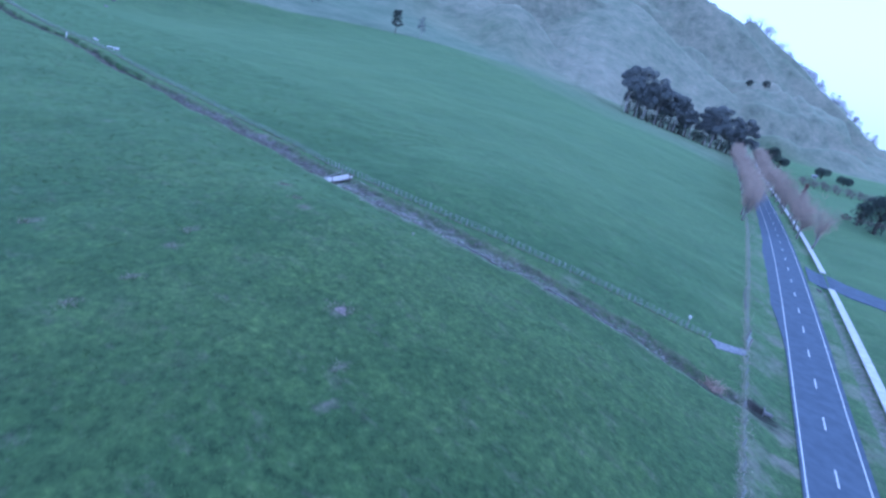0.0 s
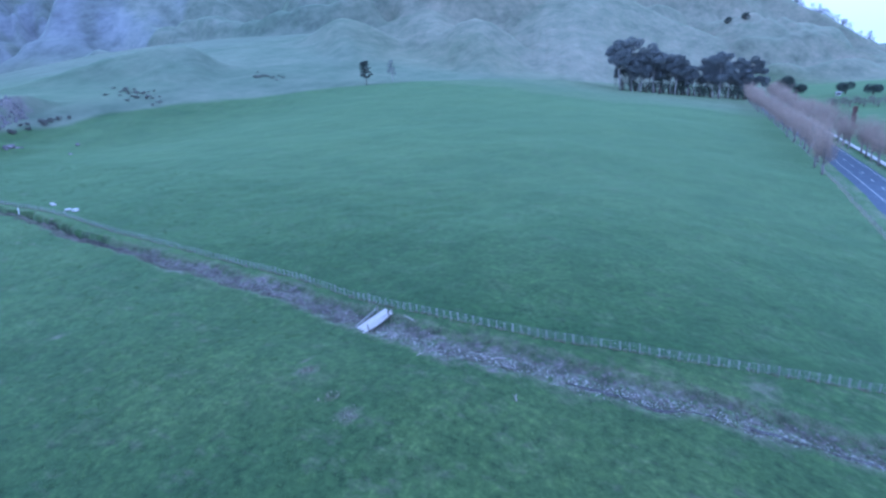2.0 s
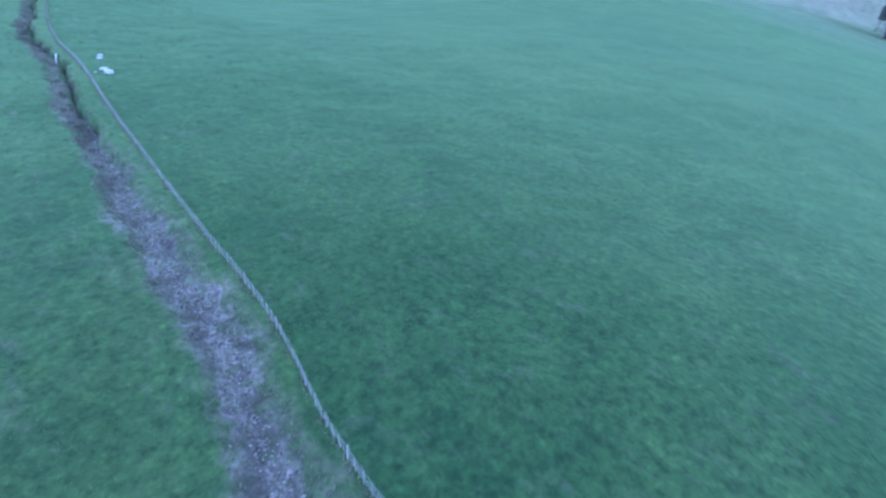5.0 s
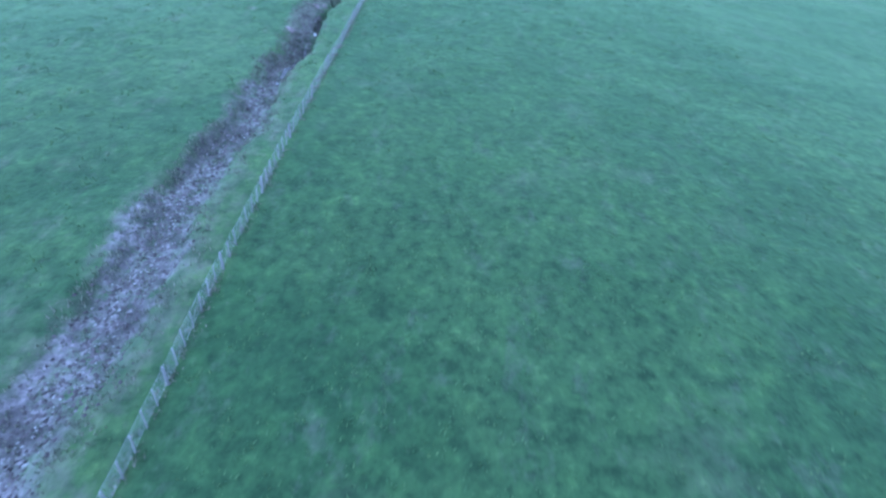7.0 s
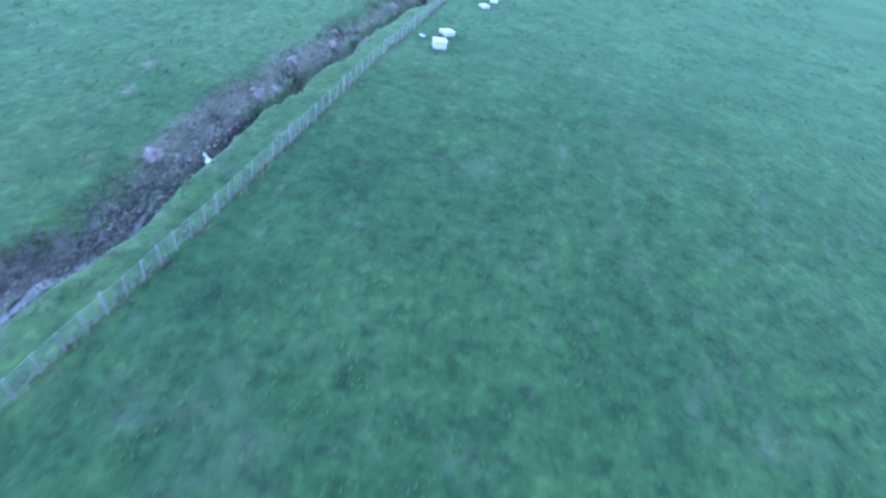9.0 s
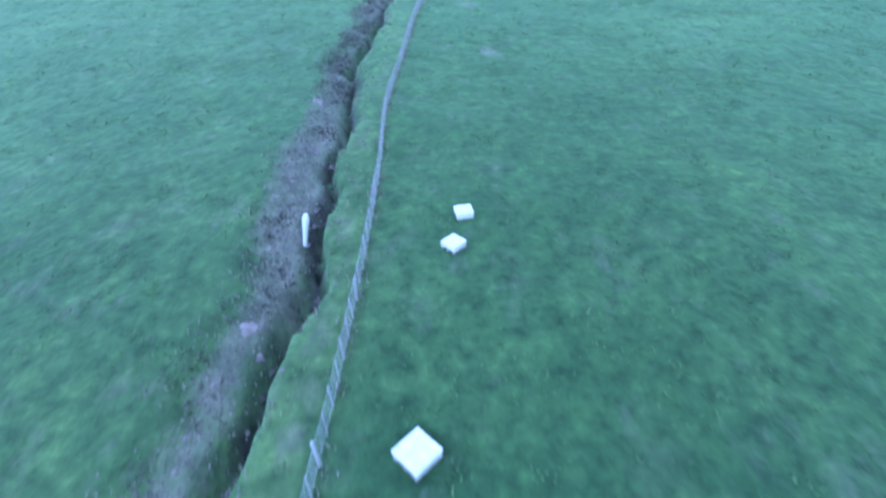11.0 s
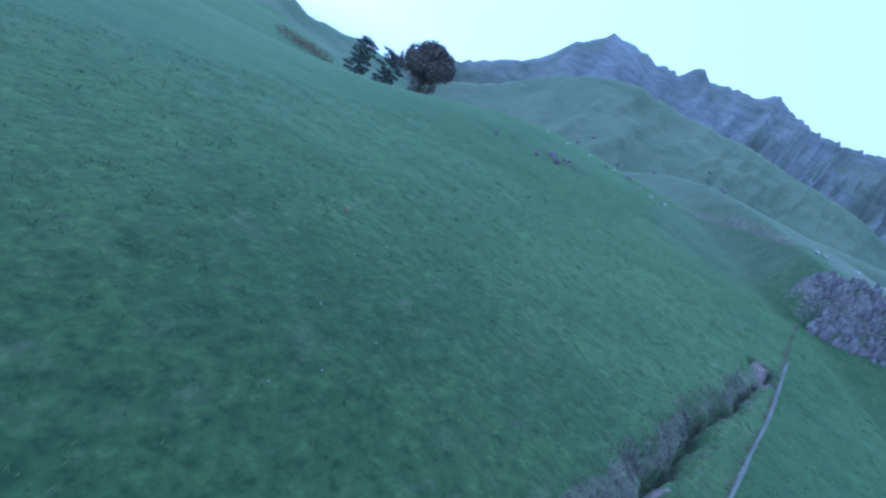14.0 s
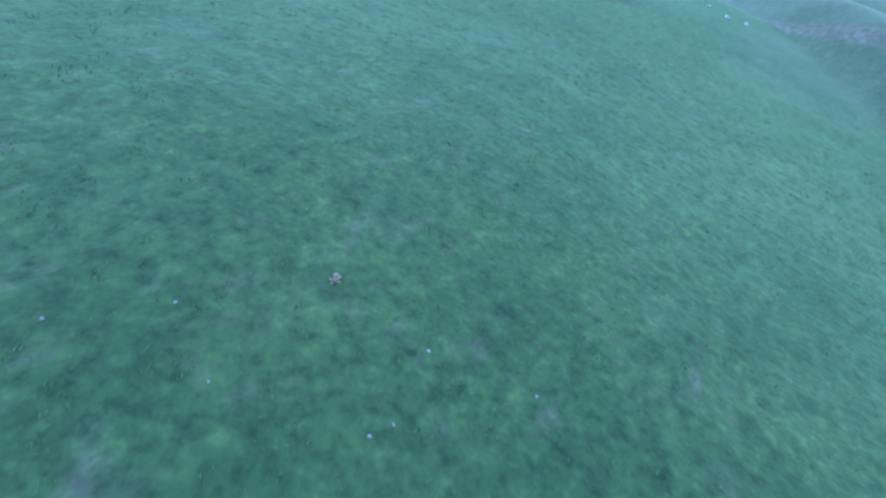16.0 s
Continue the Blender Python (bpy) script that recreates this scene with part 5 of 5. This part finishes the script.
def mound(x, y, r, h, seed):
    """A low heap of bare earth with a ragged edge."""
    rng = np.random.default_rng(seed)
    v, f = [(x, y, ground_at(x, y) + h)], []
    for ring in (0.35, 0.7, 1.0):
        for k in range(18):
            a = 2 * math.pi * k / 18
            rad = r * ring * (1 + (0.26 * ring) * math.sin(3 * a + seed) + 0.15 * rng.normal())
            px, py = x + rad * math.cos(a), y + rad * 0.85 * math.sin(a)
            v.append((px, py, ground_at(px, py) + h * (1 - ring) * rng.uniform(0.5, 1.2) + (0.015 if ring < 1 else -0.03)))
    for k in range(18):
        f.append((0, 1 + k, 1 + (k + 1) % 18))
    for q in range(2):
        o = 1 + 18 * q
        for k in range(18):
            f.append((o + k, o + 18 + k, o + 18 + (k + 1) % 18, o + (k + 1) % 18))
    ob = mesh_object("earth_mound", v, f, M_BARE, True)
    return tagged(ob, "low mound of bare pale earth in the pasture", "mound", group="earth mounds")


mound(10.2, -19.2, 0.42, 0.22, 3)
for i, (x, y, r) in enumerate(((-146.2, 9.8, 1.7), (-89.2, 1.9, 0.3), (-56.3, 0.5, 0.42), (-109.3, 3.6, 0.34), (-69.1, 1.6, 0.3), (-67.8, 2.1, 0.36), (-65.0, 1.3, 0.3), (-61.9, 1.2, 0.36), (-68.7, 3.5, 0.22), (-75.4, 2.6, 0.26), (-117.5, 6.0, 0.4))):
    mound(x, y, r, 0.14 if r < 1 else 0.2, 5 + i)


def thistle(x, y, s):
    t = thing("dead_thistle", x, y)
    rng = np.random.default_rng(55)
    pieces = []
    for i in range(12):
        a, e = rng.uniform(0, 6.28), rng.uniform(0.5, 1.5)
        q = (math.cos(a) * math.cos(e) * s, math.sin(a) * math.cos(e) * s, math.sin(e) * s)
        pieces.append(tube_mesh([(0, 0, 0), (q[0] * 0.5, q[1] * 0.5, q[2] * 0.6), q], [0.02, 0.012, 0.02], 5))
    raw("stems", *joined(pieces), M_TWIG, t)
    return tagged(t, "dead brown thistle clump standing in the pasture", "weed")


thistle(-117.7, -13.2, 0.3)

# ---- by the road ----
def brush_pile(x, y, s):
    t = thing("brush_pile", x, y)
    rng = np.random.default_rng(56)
    pieces = []
    for i in range(70):
        a, e = rng.uniform(0, 6.28), rng.uniform(0.1, 1.2)
        p = rng.normal(size=2) * 0.35 * s
        ln = rng.uniform(0.5, 1.2) * s
        q = (p[0] + math.cos(a) * math.cos(e) * ln, p[1] + math.sin(a) * math.cos(e) * ln, 0.05 + math.sin(e) * ln)
        pieces.append(tube_mesh([(p[0], p[1], 0.02), q], [0.03, 0.012], 4))
    raw("branches", *joined(pieces), M_TWIG, t)
    return tagged(t, "heap of dead pinkish-brown brushwood at the end of the ditch", "brush pile")


brush_pile(31.8, 3.0, 0.9)


def culvert(x, y):
    c = thing("culvert", x, y, ground_at(x, y) + 0.15, 90)
    bm = bmesh.new()
    r = bmesh.ops.create_cone(bm, cap_ends=False, segments=20, radius1=0.45, radius2=0.45, depth=1.6)
    bmesh.ops.rotate(bm, cent=(0, 0, 0), matrix=Matrix.Rotation(radians(90), 3, "X"), verts=bm.verts)
    ob = part("pipe", bm, M_SEAL, c)
    solid = ob.modifiers.new("wall", "SOLIDIFY")
    solid.thickness = 0.07
    bm = bmesh.new()
    for sx in (-0.85, 0.85):
        box(bm, (0.7, 0.15, 0.9), (sx, 0.75, 0.05), bevel=0.02)
    box(bm, (2.4, 0.15, 0.3), (0, 0.75, 0.62), bevel=0.02)
    part("headwall", bm, M_SEAL, c)
    c.matrix_basis = c.matrix_basis @ Matrix.Diagonal((0.42, 0.42, 0.42, 1))
    return tagged(c, "concrete culvert pipe under the road verge", "culvert")


culvert(36.2, 4.1)
culvert(44.2, 58.6)


def bucket_on_post(x, y):
    b = thing("water_tank", x, y)
    bm = bmesh.new()
    box(bm, (0.1, 0.1, 1.1), (0, 0, 0.5), bevel=0.01)
    part("post", bm, M_POST, b)
    bm = bmesh.new()
    bmesh.ops.create_cone(bm, cap_ends=True, segments=16, radius1=0.12, radius2=0.14, depth=0.26)
    bmesh.ops.translate(bm, vec=(0, 0, 1.18), verts=bm.verts)
    part("drum", bm, M_WHITE, b)
    return tagged(b, "white plastic drum on a timber post beside the fence", "drum")


bucket_on_post(28.3, 11.6)


def farm_gate(x0, y0, x1, y1, label):
    g = thing("farm_gate", x0, y0)
    z = ground_at(x0, y0)
    dx, dy, dz = x1 - x0, y1 - y0, ground_at(x1, y1) - z
    for s in (0.0, 1.0):
        raw("gate_post", *tube_mesh([(dx * s, dy * s, dz * s - 0.3), (dx * s, dy * s, dz * s + 1.3)], [0.1, 0.09], 8), M_POST, g)
    for h in (0.15, 0.4, 0.65, 0.9, 1.12):
        raw("bar", *tube_mesh([(0, 0, h), (dx, dy, dz + h)], [0.022, 0.022], 6), M_WIRE, g)
    raw("brace", *tube_mesh([(0, 0, 0.15), (dx, dy, dz + 1.12)], [0.02, 0.02], 6), M_WIRE, g)
    return tagged(g, label, "gate")


farm_gate(34.25, 16.0, 34.1, 19.0, "galvanised bar gate at the corner of the paddock")


def slab(name, corners, mat, lift, label, category):
    """A thin paved sheet laid over the ground between corner points."""
    (ax, ay), (bx_, by_), (cx, cy), (dx, dy) = corners
    v, f, n = [], [], 14
    for i in range(n + 1):
        for j in range(5):
            s, t = i / n, j / 4
            x = (ax * (1 - s) + bx_ * s) * (1 - t) + (dx * (1 - s) + cx * s) * t
            y = (ay * (1 - s) + by_ * s) * (1 - t) + (dy * (1 - s) + cy * s) * t
            v.append((x, y, ground_at(x, y) + lift))
    for i in range(n):
        for j in range(4):
            a = i * 5 + j
            f.append((a, a + 1, a + 6, a + 5))
    ob = mesh_object(name, v, f, mat)
    m = ob.modifiers.new("thickness", "SOLIDIFY")
    m.thickness, m.offset = 0.12, -1
    return tagged(ob, label, category, kind="structure")


slab("driveway", [(42.9, 74.5), (72, 57.5), (70, 53.0), (42.9, 63.5)], M_ASPHALT, 0.1, "dark sealed side road leaving the main road", "road")
slab("gateway", [(30.6, 12.7), (34.2, 15.6), (34.1, 13.8), (31.4, 11.2)], M_PAD, 0.05, "grey trodden gravel pad with a muddy edge at the paddock corner", "ground")


def glint_shed(x, y, w, d, h, turn, label):
    c = thing("house", x, y, None, turn)
    bm = bmesh.new()
    box(bm, (w, d, h), (0, 0, h / 2 - 0.2))
    part("wall", bm, M_WHITE, c)
    v = [(-w / 2 - 0.4, -d / 2 - 0.4, h - 0.2), (w / 2 + 0.4, -d / 2 - 0.4, h - 0.2), (w / 2 + 0.4, d / 2 + 0.4, h - 0.2), (-w / 2 - 0.4, d / 2 + 0.4, h - 0.2), (-w / 2 - 0.4, 0, h + d * 0.3), (w / 2 + 0.4, 0, h + d * 0.3)]
    raw("roof", v, [(0, 1, 5, 4), (2, 3, 4, 5), (0, 4, 3), (1, 2, 5), (0, 3, 2, 1)], M_ROOF, c)
    for sx in (-0.3, 0.0, 0.3):
        win = part("window", box(bmesh.new(), (0.8, 0.1, 1.0), (sx * w, -d / 2 - 0.02, h * 0.5), bevel=0.02), M_WHITE, c)
        part("pane", box(bmesh.new(), (0.66, 0.06, 0.86), (sx * w, -d / 2 - 0.06, h * 0.5)), M_GLASS, win)
    return tagged(c, label, "house")


# tiny white building added in place of a bright glint
glint_shed(61.5, 352, 2.2, 1.9, 1.6, 10, "small white shed standing in for a glint at the foot of the hill")


def hedge(x0, y0, x1, y1, h, seed, label, mat=M_RUST, count=1400):
    t = thing("hedge", (x0 + x1) / 2, (y0 + y1) / 2)
    o = t.matrix_basis.translation
    rng = np.random.default_rng(seed)
    blobs, stems = [], []
    n = 14
    for i in range(n):
        s = (i + rng.uniform(0, 1)) / n
        x, y = x0 + (x1 - x0) * s, y0 + (y1 - y0) * s
        z = ground_at(x, y) - o.z
        blobs.append((x - o.x, y - o.y, z + h * 0.5, h * 0.8, h * 0.8, h * rng.uniform(0.4, 0.6)))
        stems.append(tube_mesh([(x - o.x, y - o.y, z - 0.2), (x - o.x, y - o.y, z + h * 0.6)], [0.08, 0.05], 5))
    raw("stems", *joined(stems), M_BARK, t)
    raw("leaves", *leaf_cloud(blobs, count, 0.3, 0.8, seed), mat, t)
    return tagged(t, label, "hedge")


hedge(-256, -206, -274, -190, 5.0, 801, "low reddish-brown hedge on the far slope")
hedge(58, 176, 90, 188, 2.2, 802, "low dark hedge between the valley fields", M_OAK, 1000)


# ---- a trickle of water along the foot of the ditch ----
def trickle(x0, x1, offset, seed):
    xs = np.arange(x0, x1, 0.3)
    mid = ditch_y(xs) + offset * ditch_half(xs)
    wide = 0.05 + 0.09 * np.clip(0.5 + fbm(xs / 1.8, 0 * xs, 3, seed), 0, 1.4)
    z = on_ground(xs, mid) + 0.035
    v, f = [], []
    for x, y, w, h in zip(xs, mid, wide, z):
        v += [(x, y - w, h), (x, y + w, h), (x, y + w, h - 0.1), (x, y - w, h - 0.1)]
    for i in range(len(xs) - 1):
        a = 4 * i
        f += [(a, a + 4, a + 5, a + 1), (a + 1, a + 5, a + 6, a + 2), (a + 3, a + 7, a + 4, a)]
    return tagged(mesh_object("water", v, f, M_WATER), "thin trickle of pale water in the muddy ditch", "water", kind="structure")


for k, (x0, x1, o) in enumerate(((7, 15.5, -0.6), (17, 27, -0.55), (-54, -47.5, 0.35))):
    trickle(x0, x1, o, 300 + k)
raw_loop = thing("water_pipe", 33.45, 35.0)
raw("pipe", *tube_mesh([(0, 5.0, 0.25), (-0.25, 2.5, 0.55), (-0.3, 0, 0.6), (0.0, -2.4, 0.5), (0.3, -4.2, 0.2)], [0.07] * 5, 8), M_SEAL, raw_loop, True)
tagged(raw_loop, "pale bent pipe lying along the roadside fence", "pipe")
STRAY = ((-119.4, -16.1), (-117.9, -9.9), (-113.4, -12.7), (-114.9, -9.4), (-115.5, -9.2), (-114.2, -15.0), (-112.0, -16.2))
for x, y in STRAY:
    rock("stone", x, y, rng_place.uniform(0.05, 0.08), "small pale stone lying in the grass", "stone", "stones in the pasture", STONES, 0.1)

cx_, cy_ = np.array([10.5, 9.8, 10.2, 9.6, -8.2, -7.8, -4.6, -4.2, -2.4, 13.9, -1.6, -3.2, 0.7, 1.4, 1.7, -8.9]), np.array([-18.9, -19.5, -18.7, -19.2, -8.5, -8.2, -10.2, -9.9, -11.0, -23.2, -23.0, -21.1, -26.9, -30.3, -30.6, -28.4])
scatter_blades("dead_clumps", cx_, cy_, 0.2, 60, M_STRAW, "bleached dead grass clumps in the pasture", 91, 0.28, lean=0.9)

# ---- from the plan's units to metres ----
for ob in list(scene.objects):
    if ob.parent is None and ob.type in ("MESH", "EMPTY"):
        ob.matrix_basis = Matrix.Scale(TRUE, 4) @ ob.matrix_basis
